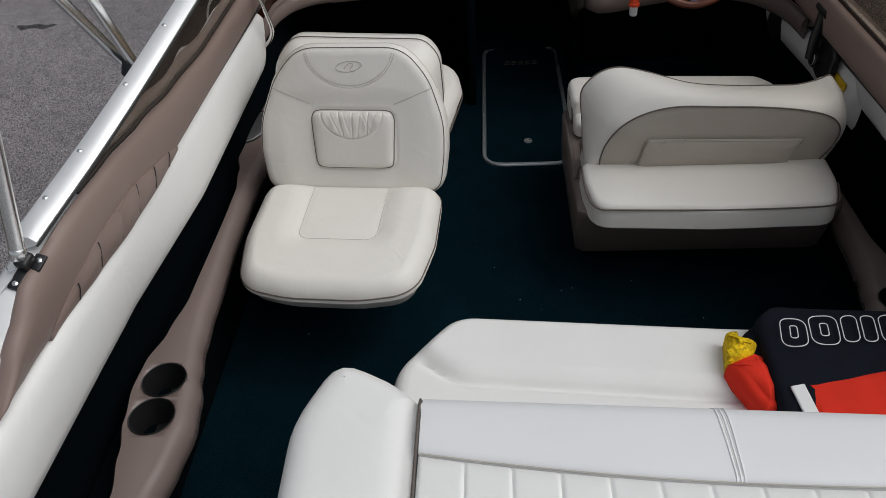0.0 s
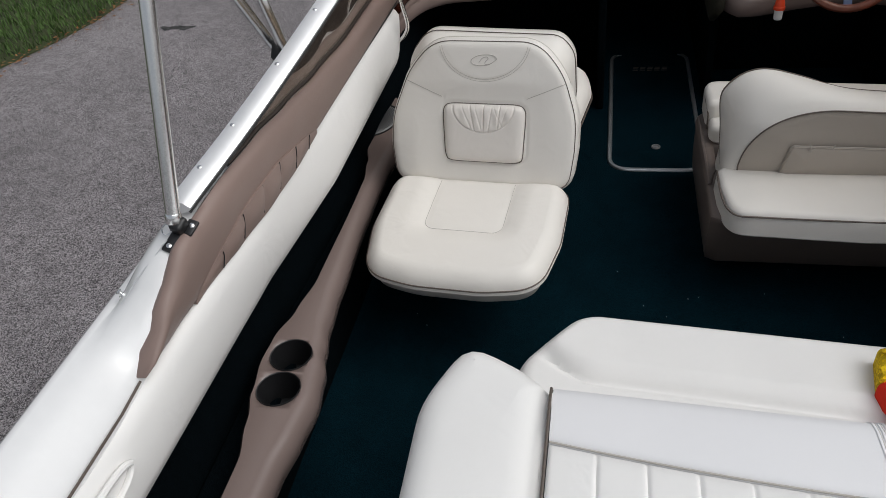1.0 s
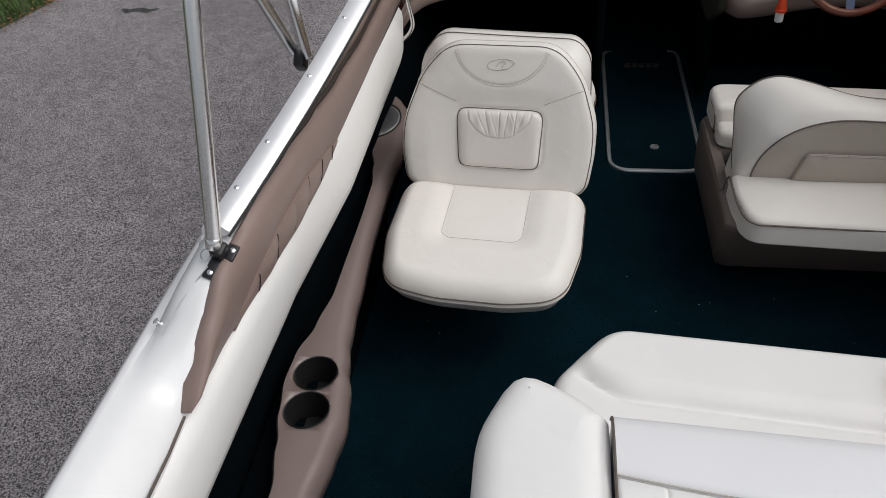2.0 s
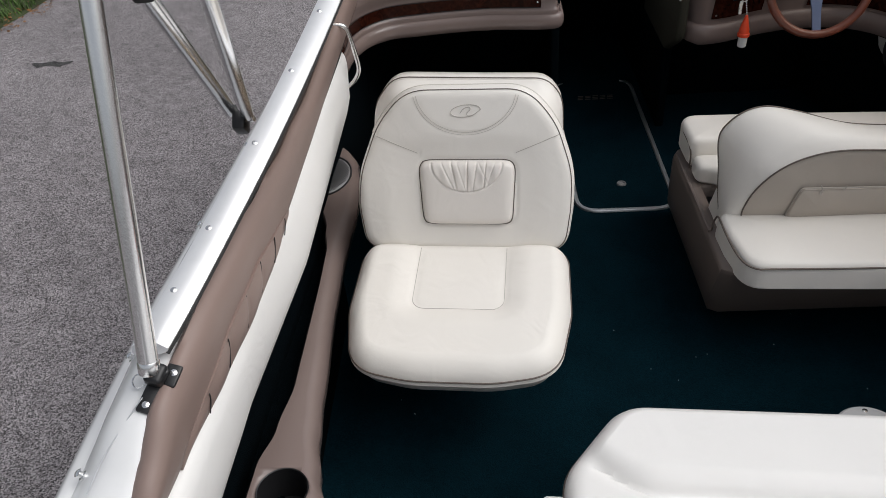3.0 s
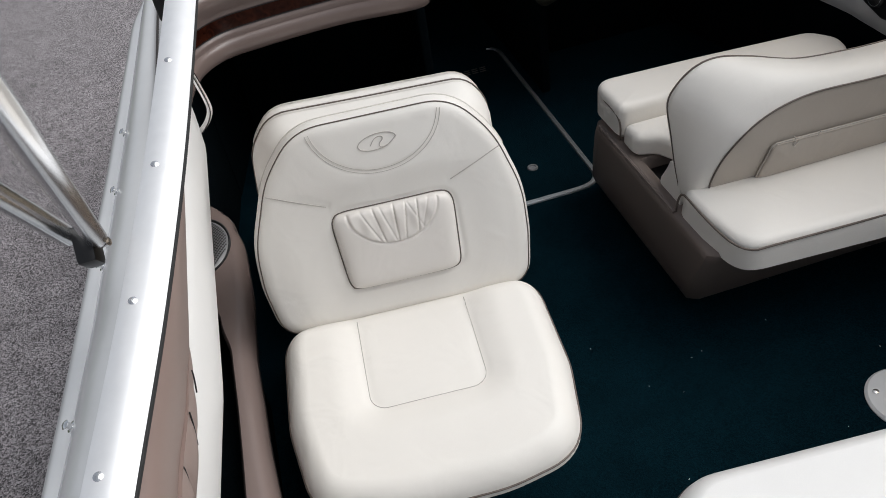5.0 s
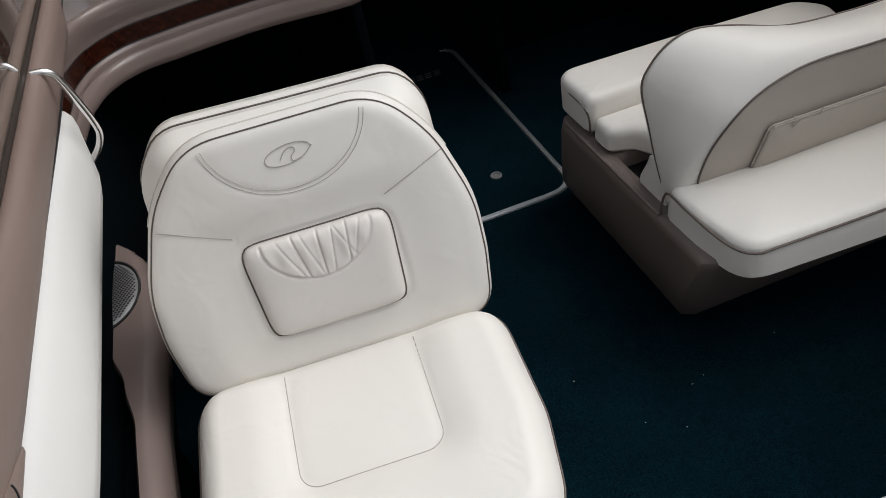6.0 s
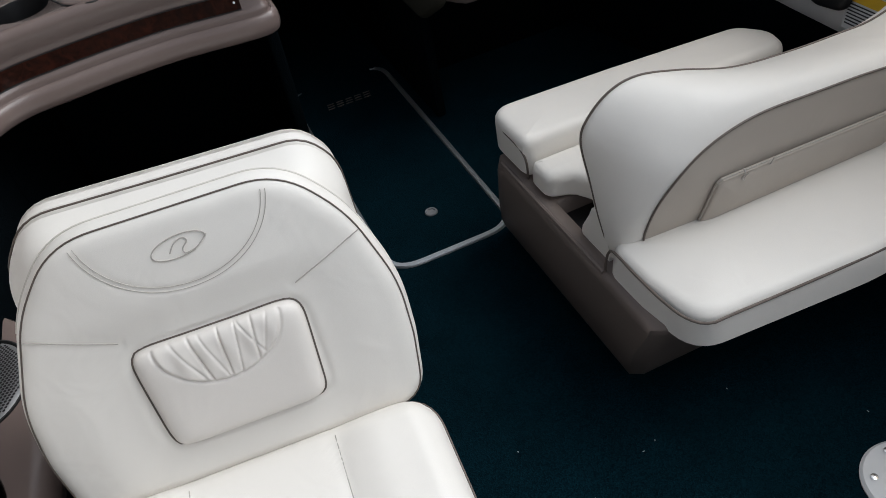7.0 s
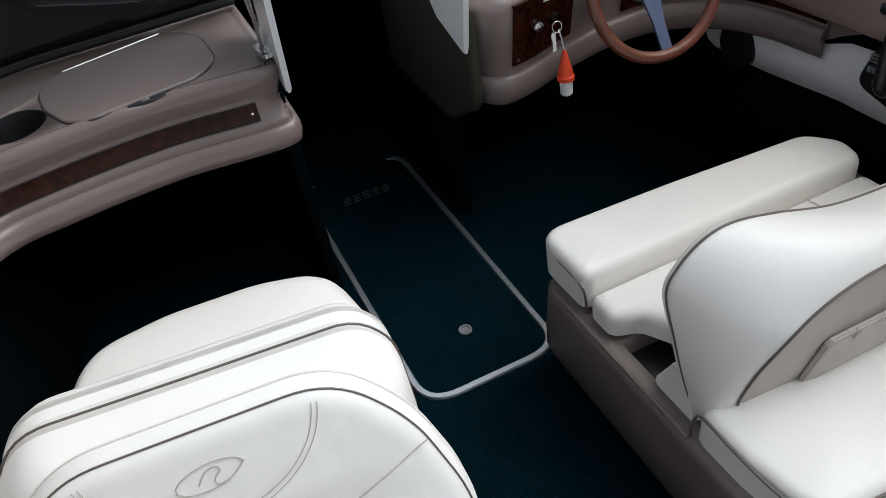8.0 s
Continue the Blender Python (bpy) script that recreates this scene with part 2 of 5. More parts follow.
def pad(outline, thick, r=0.02, crown=0.0, m=None, under=0.0, foot=0.012, height=None, rings=12, spine=None):
    """An upholstered pad: outline in its own plane, edge rolled over by r, swollen by crown, narrowed by under at its foot."""
    bm = bmesh.new()
    n = len(outline)
    c = sum(outline, Vector((0, 0))) / n
    normals = []
    for i in range(n):
        d = outline[(i + 1) % n] - outline[i - 1]
        normals.append(Vector((d.y, -d.x)).normalized())
    if spine is None:
        xs, ys = [p.x for p in outline], [p.y for p in outline]
        w, h = max(xs) - min(xs), max(ys) - min(ys)
        e = max(0.0, (w - h) / 2) * 0.9, max(0.0, (h - w) / 2) * 0.9
        spine = (Vector((c.x - e[0], c.y - e[1])), Vector((c.x + e[0], c.y + e[1])))
    a, b = spine
    def core(p):
        d = b - a
        t = 0.0 if d.length < 1e-6 else max(0, min(1, (p - a).dot(d) / d.length_squared))
        return a + d * t
    layers = []
    for inset, z in ((under + foot, 0.0), (under, foot), (under * 0.5, thick * 0.5), (0.0, thick - r)):
        layers.append([(p - q * inset).to_3d() + Vector((0, 0, z)) for p, q in zip(outline, normals)])
    for k in range(1, 6):
        w = k / 5 * math.pi / 2
        layers.append([(p - q * r * (1 - math.cos(w))).to_3d() + Vector((0, 0, thick - r + r * math.sin(w))) for p, q in zip(outline, normals)])
    rim = [v.to_2d() for v in layers[-1]]
    for k in range(1, rings):
        s = 1 - k / rings
        ring = []
        for p in rim:
            q = core(p)
            v = q + (p - q) * s
            ring.append(Vector((v.x, v.y, thick + crown * (1 - s * s))))
        layers.append(ring)
    if height:
        for i, ring in enumerate(layers[3:]):
            ease = min(1.0, i / 5) ** 1.5
            for v in ring:
                v.z += ease * height(v.x, v.y)
    vs = [[bm.verts.new(v) for v in ring] for ring in layers]
    for p, q in zip(vs, vs[1:]):
        for j in range(n):
            bm.faces.new((p[j], p[(j + 1) % n], q[(j + 1) % n], q[j]))
    bm.faces.new(vs[0][::-1])
    last = vs[-1]
    mid = []
    for v in last:
        q = core(v.co.to_2d())
        z = thick + crown + (height(q.x, q.y) if height else 0)
        mid.append(Vector((q.x, q.y, z)))
    inner = [bm.verts.new(q) for q in mid]
    for j in range(n):
        k = (j + 1) % n
        bm.faces.new((last[j], last[k], inner[k], inner[j]))
    bmesh.ops.remove_doubles(bm, verts=inner, dist=1e-5)
    if m is not None:
        bm.transform(m)
    return bm


def block(x0, x1, y0, y1, z0, z1, bevel=0.01, segments=3, m=None, bm=None):
    bm = bm or bmesh.new()
    vs = bmesh.ops.create_cube(bm, size=1.0)["verts"]
    for v in vs:
        v.co = Vector(((x0 + x1) / 2 + v.co.x * (x1 - x0), (y0 + y1) / 2 + v.co.y * (y1 - y0), (z0 + z1) / 2 + v.co.z * (z1 - z0)))
    if bevel:
        es = list({e for v in vs for e in v.link_edges})
        bmesh.ops.bevel(bm, geom=es, offset=bevel, segments=segments, affect="EDGES", profile=0.5)
    if m is not None:
        bm.transform(m)
    return bm


def spun(profile, at, axis=(0, 0, 1), sides=32, bm=None):
    """A body of revolution from (radius, height) pairs."""
    bm = bm or bmesh.new()
    turn = Vector((0, 0, 1)).rotation_difference(Vector(axis)).to_matrix().to_4x4()
    m = Matrix.Translation(at) @ turn
    rings = []
    for r, z in profile:
        rings.append([bm.verts.new(m @ Vector((r * math.cos(2 * math.pi * j / sides), r * math.sin(2 * math.pi * j / sides), z))) for j in range(sides)])
    for a, b in zip(rings, rings[1:]):
        for j in range(sides):
            bm.faces.new((a[j], a[(j + 1) % sides], b[(j + 1) % sides], b[j]))
    bm.faces.new(rings[0][::-1])
    bm.faces.new(rings[-1])
    return bm


def plane_frame(o, u, v):
    """A pose whose own x and y axes run along u and v."""
    u, v = Vector(u).normalized(), Vector(v).normalized()
    w = u.cross(v)
    return Matrix.Translation(o) @ Matrix((u, v, w)).transposed().to_4x4()


def cut(ob, cutters):
    """Cut the bodies out of the mesh of ob for good."""
    made = []
    for bm in cutters:
        c = mesh_object("cutter", bm, BLACK)
        mod = ob.modifiers.new("cut", "BOOLEAN")
        mod.operation, mod.object, mod.solver = "DIFFERENCE", c, "EXACT"
        made.append(c)
    bpy.context.view_layer.update()
    me = bpy.data.meshes.new_from_object(ob.evaluated_get(bpy.context.evaluated_depsgraph_get()))
    ob.modifiers.clear()
    ob.data = me
    for c in made:
        bpy.data.objects.remove(c)


def at_y(table, y):
    """Values between rows of (y, ...)."""
    for a, b in zip(table, table[1:]):
        if y <= b[0]:
            t = max(0.0, (y - a[0]) / (b[0] - a[0]))
            t = t * t * (3 - 2 * t)
            return [p + (q - p) * t for p, q in zip(a[1:], b[1:])]
    return list(table[-1][1:])


def flip(bm, low=0.6):
    """Mirror to the starboard side, whose bolster sits lower under a taller pad."""
    for v in bm.verts:
        v.co.x = -v.co.x + 0.015
        z = v.co.z
        v.co.z = min(z, 0.3) + low * max(0.0, min(z, 0.64) - 0.3) + (1.25 if low < 1 else 1.0) * max(0.0, z - 0.64)
    bmesh.ops.reverse_faces(bm, faces=bm.faces)
    return bm


def sided(bm, s):
    return flip(bm) if s > 0 else bm


def level(bm, s):
    return flip(bm, 1.0) if s > 0 else bm


# ---- ground ----
bm = bmesh.new()
G = -0.9
bmesh.ops.create_grid(bm, x_segments=2, y_segments=2, size=150)
bmesh.ops.translate(bm, verts=bm.verts, vec=(0, 0, G))
solo("ground", bm, ASPHALT, "grey worn asphalt driveway", "driveway", "structure")
rng = random.Random(4)
bm = bmesh.new()


def lawn_edge(y):
    return -4.87 + 0.17 * (min(y, 14.0) - 8.3) + 0.05 * math.sin(y * 1.7) + 0.04 * math.sin(y * 4.1 + 1)


edge = [Vector((lawn_edge(y), y, G + 0.004)) for y in np.linspace(0, 60, 121)]
a = [bm.verts.new(p) for p in edge]
b = [bm.verts.new(p + Vector((-0.25, 0, 0.05))) for p in edge]
c = [bm.verts.new(p + Vector((-60, 0, 0.25))) for p in edge]
for p, q in ((a, b), (b, c)):
    for i in range(len(edge) - 1):
        bm.faces.new((p[i], p[i + 1], q[i + 1], q[i]))
solo("lawn", bm, SOIL, "green lawn along the driveway edge", "lawn", "structure")
verts, faces = [], []
for i in range(26000):
    y = rng.uniform(5.5, 15)
    x = lawn_edge(y) - 0.04 - abs(rng.gauss(0, 1.3))
    h, w = rng.uniform(0.03, 0.085), rng.uniform(0.004, 0.008)
    z = G + 0.004 + max(0.0, min(0.05, (lawn_edge(y) - x) * 0.2))
    t, lean = rng.uniform(0, 6.28), rng.uniform(0, 0.05)
    k = len(verts)
    verts += [(x - w * math.cos(t), y - w * math.sin(t), z), (x + w * math.cos(t), y + w * math.sin(t), z), (x + lean * math.sin(t), y - lean * math.cos(t), z + h)]
    faces.append((k, k + 1, k + 2))
me = bpy.data.meshes.new("grass")
me.from_pydata(verts, [], faces)
me.materials.append(GRASS)
tagged(new("grass", me), "short green grass blades of the lawn", "grass", "", "stuff")
verts, faces = [], []
for i in range(900):
    y = rng.uniform(5.5, 15)
    x = lawn_edge(y) + 0.03 + rng.gauss(0, 0.09)
    r, t, z = rng.uniform(0.008, 0.03), rng.uniform(0, 6.28), G + 0.012 + rng.uniform(0, 0.03)
    k = len(verts)
    for j, f in enumerate((1.0, 0.5, 1.0, 0.5)):
        w = t + j * math.pi / 2
        verts.append((x + r * f * math.cos(w), y + r * f * math.sin(w), z + rng.uniform(-0.006, 0.006)))
    faces.append((k, k + 1, k + 2, k + 3))
me = bpy.data.meshes.new("leaf_litter")
me.from_pydata(verts, [], faces)
me.materials.append(LITTER)
tagged(new("leaf_litter", me), "dry brown leaves along the driveway edge", "leaves", "", "stuff")
bm = bmesh.new()
ring = [bm.verts.new((-3.93 + (0.16 + 0.03 * math.sin(3 * w)) * math.cos(w), 7.80 + (0.07 + 0.03 * math.cos(2 * w) + 0.02 * math.sin(5 * w)) * math.sin(w), G + 0.004)) for w in np.linspace(0, 2 * math.pi, 24, endpoint=False)]
bm.faces.new(ring)
solo("asphalt_patch", bm, PATCH, "dark oily stain on the asphalt", "stain", "structure")

# ---- boat shell ----
bm = bmesh.new()
rings = []
for y, w, z0 in ((1.1, 1.0, -0.5), (2.6, 1.012, -0.55), (3.0, 0.998, -0.55), (3.75, 0.958, -0.55), (4.4, 0.937, -0.53), (5.4, 0.78, -0.48), (6.2, 0.43, -0.3), (6.7, 0.06, 0.2)):
    rings.append([Vector(q) for q in ((-w, y, 0.65), (-w * 0.985, y, -0.12), (-w * 0.6, y, z0 + 0.15), (0, y, z0), (w * 0.6, y, z0 + 0.15), (w * 0.985, y, -0.12), (w, y, 0.50))])
loft(bm, rings, closed=False, caps=False)
hull = solo("boat_hull", bm, GELCOAT, "white fibreglass boat hull on the driveway", "boat hull", "structure")
hull_mod = hull.modifiers.new("thickness", "SOLIDIFY")
hull_mod.thickness, hull_mod.offset = 0.012, 1.0
bm = bmesh.new()
vs = [bm.verts.new(q) for q in ((-0.96, 1.15, 0), (0.96, 1.15, 0), (0.95, 3.0, 0), (0.895, 4.5, 0), (0.77, 5.3, 0), (0.58, 5.75, 0), (-0.58, 5.75, 0), (-0.77, 5.3, 0), (-0.895, 4.5, 0), (-0.95, 3.0, 0))]
f = bm.faces.new(vs)
bmesh.ops.extrude_face_region(bm, geom=[f])
for v in vs:
    v.co.z -= 0.03
floor = solo("floor", bm, CARPET, "dark teal carpeted cockpit floor", "floor", "structure")
bm = block(-0.96, 0.96, 1.1, 1.15, -0.4, 0.62, 0.01)
solo("wall_transom", bm, GELCOAT, "white fibreglass transom", "transom", "structure")
bm = block(-0.58, 0.58, 5.65, 5.7, 0.0, 0.67, 0.01)
solo("wall_bow", bm, LINING, "dark carpeted bow bulkhead", "bulkhead", "structure")

DECK_IN = [(1.1, -0.91, 0.605), (2.3, -0.91, 0.605), (2.52, -0.907, 0.617), (2.62, -0.898, 0.70), (2.70, -0.890, 0.752), (2.85, -0.878, 0.772), (3.0, -0.870, 0.774), (3.15, -0.863, 0.764), (3.35, -0.860, 0.745), (3.6, -0.858, 0.729), (5.1, -0.85, 0.735)]
INSET = [(1.1, 0.0), (2.75, 0.0), (3.0, 0.004), (3.3, 0.024), (3.75, 0.048), (4.4, 0.074), (5.2, 0.20)]


def inset(y):
    """How far the deck's outer edge has drawn in towards the bow."""
    return float(np.interp(y, [a for a, _ in INSET], [b for _, b in INSET]))


def deck_at(y, k):
    """A point of the deck, from its outer edge (0) to its inner edge (1)."""
    xi, zi = at_y(DECK_IN, y)
    xo = -0.994 + inset(y)
    bulge = 0.012 * math.sin(math.pi * k) + 0.30 * max(0, zi - 0.68) * math.sin(math.pi * k)
    return xo + (xi - xo) * k, 0.678 + (zi - 0.678) * k + bulge


for s in (-1, 1):
    name = "port" if s < 0 else "starboard"
    bm = bmesh.new()
    rings = []
    for y in np.linspace(1.1, 5.1, 100):
        xi, zi = at_y(DECK_IN, y)
        d = inset(y)
        ring = [(-1.015 + d, 0.625), (-1.024 + d, 0.650), (-1.020 + d, 0.668), (-1.008 + d, 0.677), (-0.998 + d, 0.676), (-0.994 + d, 0.6745)]
        ring += [deck_at(y, k) for k in (0.2, 0.4, 0.6, 0.8, 0.93)]
        ring += [(xi - 0.004, zi), (xi, zi - 0.008), (xi - 0.004, zi - 0.04), (-0.985 + d, 0.56)]
        rings.append([Vector((x, y, z)) for x, z in ring])
    loft(bm, rings)
    solo("deck_" + name, sided(bm, s), GELCOAT, "white fibreglass side deck", "side deck", "structure", 50)
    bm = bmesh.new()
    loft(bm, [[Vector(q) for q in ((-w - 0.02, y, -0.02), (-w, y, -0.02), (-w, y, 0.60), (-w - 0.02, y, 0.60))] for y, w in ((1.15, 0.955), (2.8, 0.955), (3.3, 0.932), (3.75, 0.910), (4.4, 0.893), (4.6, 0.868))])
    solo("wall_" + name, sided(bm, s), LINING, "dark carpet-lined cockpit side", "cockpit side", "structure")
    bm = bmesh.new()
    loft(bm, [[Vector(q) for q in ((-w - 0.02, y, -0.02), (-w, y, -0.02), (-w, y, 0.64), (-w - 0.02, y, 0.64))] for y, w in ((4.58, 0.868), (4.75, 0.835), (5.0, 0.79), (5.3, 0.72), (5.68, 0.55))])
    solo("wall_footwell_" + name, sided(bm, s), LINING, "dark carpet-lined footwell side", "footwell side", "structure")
    rail = thing("rub_rail", (s * 1.015, 2.6, 0.65), "white rub rail along the deck edge", "rub rail")
    bm = bmesh.new()
    tube(bm, [Vector((-1.016 + inset(y), y, 0.622)) for y in np.linspace(1.1, 5.1, 30)], 0.012, sides=10)
    part("rail", sided(bm, s), GELCOAT, rail)

bm = bmesh.new()
loft(bm, [[Vector((x, y, z)) for x, z in ((-w, 0.68), (-w * 0.5, 0.70), (0, 0.71), (w * 0.5, 0.70), (w, 0.68), (w, 0.66), (0, 0.69), (-w, 0.66))] for y, w in ((4.93, 0.875), (5.5, 0.75), (6.1, 0.44), (6.65, 0.07))])
solo("foredeck", bm, LINING, "dark canvas cover over the bow", "bow cover", "structure")

# ---- cockpit sides ----
TAUPE_TOP = [(2.515, -0.903, 0.622), (2.56, -0.899, 0.655), (2.62, -0.893, 0.706), (2.70, -0.884, 0.760), (2.85, -0.867, 0.784), (3.0, -0.855, 0.788), (3.15, -0.848, 0.777), (3.35, -0.846, 0.757), (3.6, -0.845, 0.740), (4.6, -0.842, 0.742)]
SHELF = [(2.1, -0.80, -0.86), (2.6, -0.784, -0.868), (2.70, -0.772, -0.888), (2.78, -0.765, -0.908), (2.87, -0.776, -0.921), (2.94, -0.796, -0.918), (3.03, -0.812, -0.896), (3.15, -0.821, -0.880),
         (3.45, -0.833, -0.878), (3.60, -0.836, -0.880), (3.70, -0.832, -0.895), (3.80, -0.827, -0.918), (3.96, -0.829, -0.918), (4.06, -0.845, -0.918), (4.11, -0.865, -0.918), (4.138, -0.890, -0.918)]
SHELF_Z = 0.300
LOWER = -0.11


def white_top(y):
    return 0.606 + 0.034 * max(0.0, min(1.0, (y - 2.45) / 0.35))


for s in (-1, 1):
    side = thing("coaming_pad", (s * 0.88, 3.2, 0.64), "taupe vinyl coaming pad with pleated insert", "coaming pad", "coaming pads")
    bm = bmesh.new()
    rings = []
    for y in np.linspace(2.517, 4.40, 90):
        x, z = at_y(TAUPE_TOP, y)
        k = min(1.0, (y - 2.517) / 0.03) ** 0.5
        low = white_top(y) + 0.004
        h = max(0.004, z - low)
        ring = []
        for u, d in ((0.35, -0.03), (0.05, -0.008), (0.0, 0.0), (0.03, 0.010), (0.12, 0.017), (0.3, 0.018), (0.55, 0.013), (0.8, 0.007), (0.97, 0.002), (1.02, -0.006), (1.02, -0.05)):
            ring.append(Vector((x + d * (0.4 + 0.6 * k), y, z + 0.004 - h * u * (0.3 + 0.7 * k))))
        rings.append(ring)
    loft(bm, rings)
    part("pad", sided(bm, s), TAUPE_PAD, side, "smooth taupe vinyl", 60)
    bm = bmesh.new()
    rings = []
    for i in range(121):
        y = 2.69 + 0.59 * i / 120
        x, z = at_y(TAUPE_TOP, y)
        low = white_top(y)
        e = math.sin(math.pi * min(1.0, max(0.0, i / 120))) ** 0.8
        top = low + (z - low) * (0.06 + 0.44 * e)
        ring = []
        for k in range(9):
            u = k / 8
            zz = low + (top - low) * u
            uu = 1 - (zz - low) / (z - low)
            base = x + 0.019 - 0.022 * max(0, uu - 0.3)
            puff = 0.008 * abs(math.sin(math.pi * (y - 0.022 * math.sin(1.7 * u) + 0.012 * u - 2.69) / 0.0843)) ** 0.5
            ring.append(Vector((base + (0.003 + puff * math.sin(math.pi * u)) * e - 0.004 * (1 - e), y, zz)))
        ring += [Vector((x - 0.05, y, top)), Vector((x - 0.05, y, low))]
        rings.append(ring)
    loft(bm, rings)
    insert = part("pleated_insert", sided(bm, s), TAUPE_PAD, side, "pleated tan vinyl insert", 60)
    for i in range(1, 7):
        y = 2.69 + 0.0843 * i
        x, z = at_y(TAUPE_TOP, y)
        low = white_top(y)
        e = math.sin(math.pi * (y - 2.69) / 0.59) ** 0.8
        top = low + (z - low) * (0.06 + 0.43 * e)
        pts = []
        for k in range(9):
            u = k / 8
            zz = low + (top - low) * u
            uu = 1 - (zz - low) / (z - low)
            pts.append((x + 0.0228 - 0.022 * max(0, uu - 0.3), y + 0.022 * math.sin(1.7 * u) - 0.012 * u, zz))
        part("pleat_seam", sided(tube(bmesh.new(), pts[1:], 0.0011, sides=6), s), RUBBER, insert)

    bolster = thing("side_bolster", (s * 0.89, 3.0, 0.37), "long white vinyl side bolster", "side bolster", "side bolsters")
    bm = bmesh.new()
    rings = []
    tip = 4.135 if s < 0 else 3.89

    def bolster_x(y):
        f, g = max(0.0, min(1.0, (y - 2.40) / 0.5)), max(0.0, min(1.0, (y - 3.2) / 0.8))
        return -0.908 + 0.046 * f + 0.014 * g, -0.905 + 0.046 * max(0.0, min(1.0, (y - 2.95) / 0.4)) + 0.008 * g

    for y in np.linspace(1.3, tip, 90):
        e = min(1.0, max(0.02, (tip - y) / 0.10)) ** 0.5
        t = white_top(y) - 0.05 * (1 - e) ** 1.5
        low = t - (t - (0.435 + 0.02 * max(0.0, min(1.0, (y - 3.2) / 0.8)))) * e
        xt, xb = bolster_x(y)
        prof = [(-0.06, 0.0), (-0.022, -0.006), (-0.006, 0.02), (0.004, 0.08), (0.010, 0.2), (0.014, 0.45), (0.012, 0.72), (0.004, 0.88), (-0.012, 0.97), (-0.03, 1.0), (-0.05, 1.0)]
        rings.append([Vector((xt + (xb - xt) * max(0, u) * 0.8 + d - 0.02 * (1 - e), y, t - (t - low) * u)) for d, u in prof])
    loft(bm, rings)
    sided(bm, s)
    if s > 0:
        bm.transform(Matrix.Translation((0.046, 0, 0)))
    pad_part = part("pad", bm, WHITE_VINYL, bolster, "", 60)
    bm = bmesh.new()
    tube(bm, [(-0.908, y, white_top(y) + 0.006) for y in np.linspace(1.3, 2.515, 20)], 0.0025, sides=6)
    part("top_seam", sided(bm, s), PIPING, bolster)
    # Black tube stands in for the shade in the gap over the bolster.
    bm = bmesh.new()
    tube(bm, [(bolster_x(y)[0] + 0.001, y, white_top(y) + 0.007) for y in np.linspace(3.25, tip - 0.03, 20)], 0.0065, sides=8)
    part("forward_gap_shade", sided(bm, s), BLACK, bolster, "black strip drawn as the shade in the gap above the bolster")
    bm = tube(bmesh.new(), smooth_line([(-0.888, 2.220, 0.560), (-0.888, 2.300, 0.575), (-0.888, 2.370, 0.572), (-0.889, 2.405, 0.555), (-0.889, 2.380, 0.535), (-0.889, 2.300, 0.53)], 30), 0.006, sides=8)
    part("moulded_pull", sided(bm, s), WHITE_VINYL, pad_part, "moulded pull in the vinyl")

    shelf = thing("side_shelf", (s * 0.86, 3.1, 0.0), "taupe moulded side shelf with cup holders" + (" and speaker" if s < 0 else ""), "side shelf", "side shelves")
    bm = bmesh.new()
    rings = []
    for y in np.linspace(2.1, 4.14 if s < 0 else 3.45, 120):
        xi, xo = at_y(SHELF, y)
        h = SHELF_Z
        ring = [(xo, h - 0.05), (xo, h - 0.008), (xo + 0.006, h), (xi - 0.028, h), (xi - 0.016, h - 0.005), (xi - 0.006, h - 0.018), (xi, h - 0.036), (xi - 0.002, h - 0.068), (xi - 0.02, h - 0.082), (xo + 0.02, h - 0.066)]
        rings.append([Vector((x, y, z)) for x, z in ring])
    loft(bm, rings)
    sided(bm, s)
    if s > 0:
        bm.transform(Matrix.Translation((-0.012, 0.33, LOWER)))
    body = part("shelf", bm, TAUPE, shelf, "", 50)
    off, ahead = (0.0, 0.0) if s < 0 else (0.003, 0.33)
    cups = [(-0.852, 2.888), (-0.846, 2.789)]
    drop = LOWER if s > 0 else 0.0
    cut(body, [spun([(0.0465, 0.15), (0.0465, 0.36)], (-x * s + off, y + ahead, drop)) for x, y in cups])
    for x, y in cups:
        prof = [(0.044, -0.082), (0.0462, -0.006), (0.0485, 0.0005), (0.0475, 0.003), (0.0455, 0.002), (0.0445, -0.004), (0.0405, -0.074), (0.0, -0.075)]
        part("cup_holder", spun(prof, (-x * s + off, y + ahead, SHELF_Z + drop), sides=40), BLACK, shelf, "black plastic cup holder")
    if s < 0:
        oval = [Vector((-0.927 + 0.074 * math.cos(w), 3.962 + 0.108 * math.sin(w), SHELF_Z)) for w in np.linspace(0, 2 * math.pi, 48, endpoint=False)]
        hub = Vector((-0.927, 3.962, SHELF_Z))
        bm = bmesh.new()
        loft(bm, [[hub + (p - hub) * k + Vector((0, 0, h)) for p in oval] for k, h in ((1.0, -0.004), (1.0, 0.0035), (0.97, 0.0045), (0.94, 0.0015), (0.93, -0.002))], caps=False)
        part("speaker_rim", bm, RUBBER, shelf, "black rim round the speaker")
        bm = bmesh.new()
        loft(bm, [[hub + (p - hub) * k + Vector((0, 0, h)) for p in oval] for k, h in ((0.94, 0.0), (0.90, 0.003), (0.7, 0.006), (0.4, 0.008), (0.1, 0.0085))])
        grille = part("speaker_grille", bm, GRILLE, shelf, "grey perforated metal speaker grille")
        bm = bmesh.new()
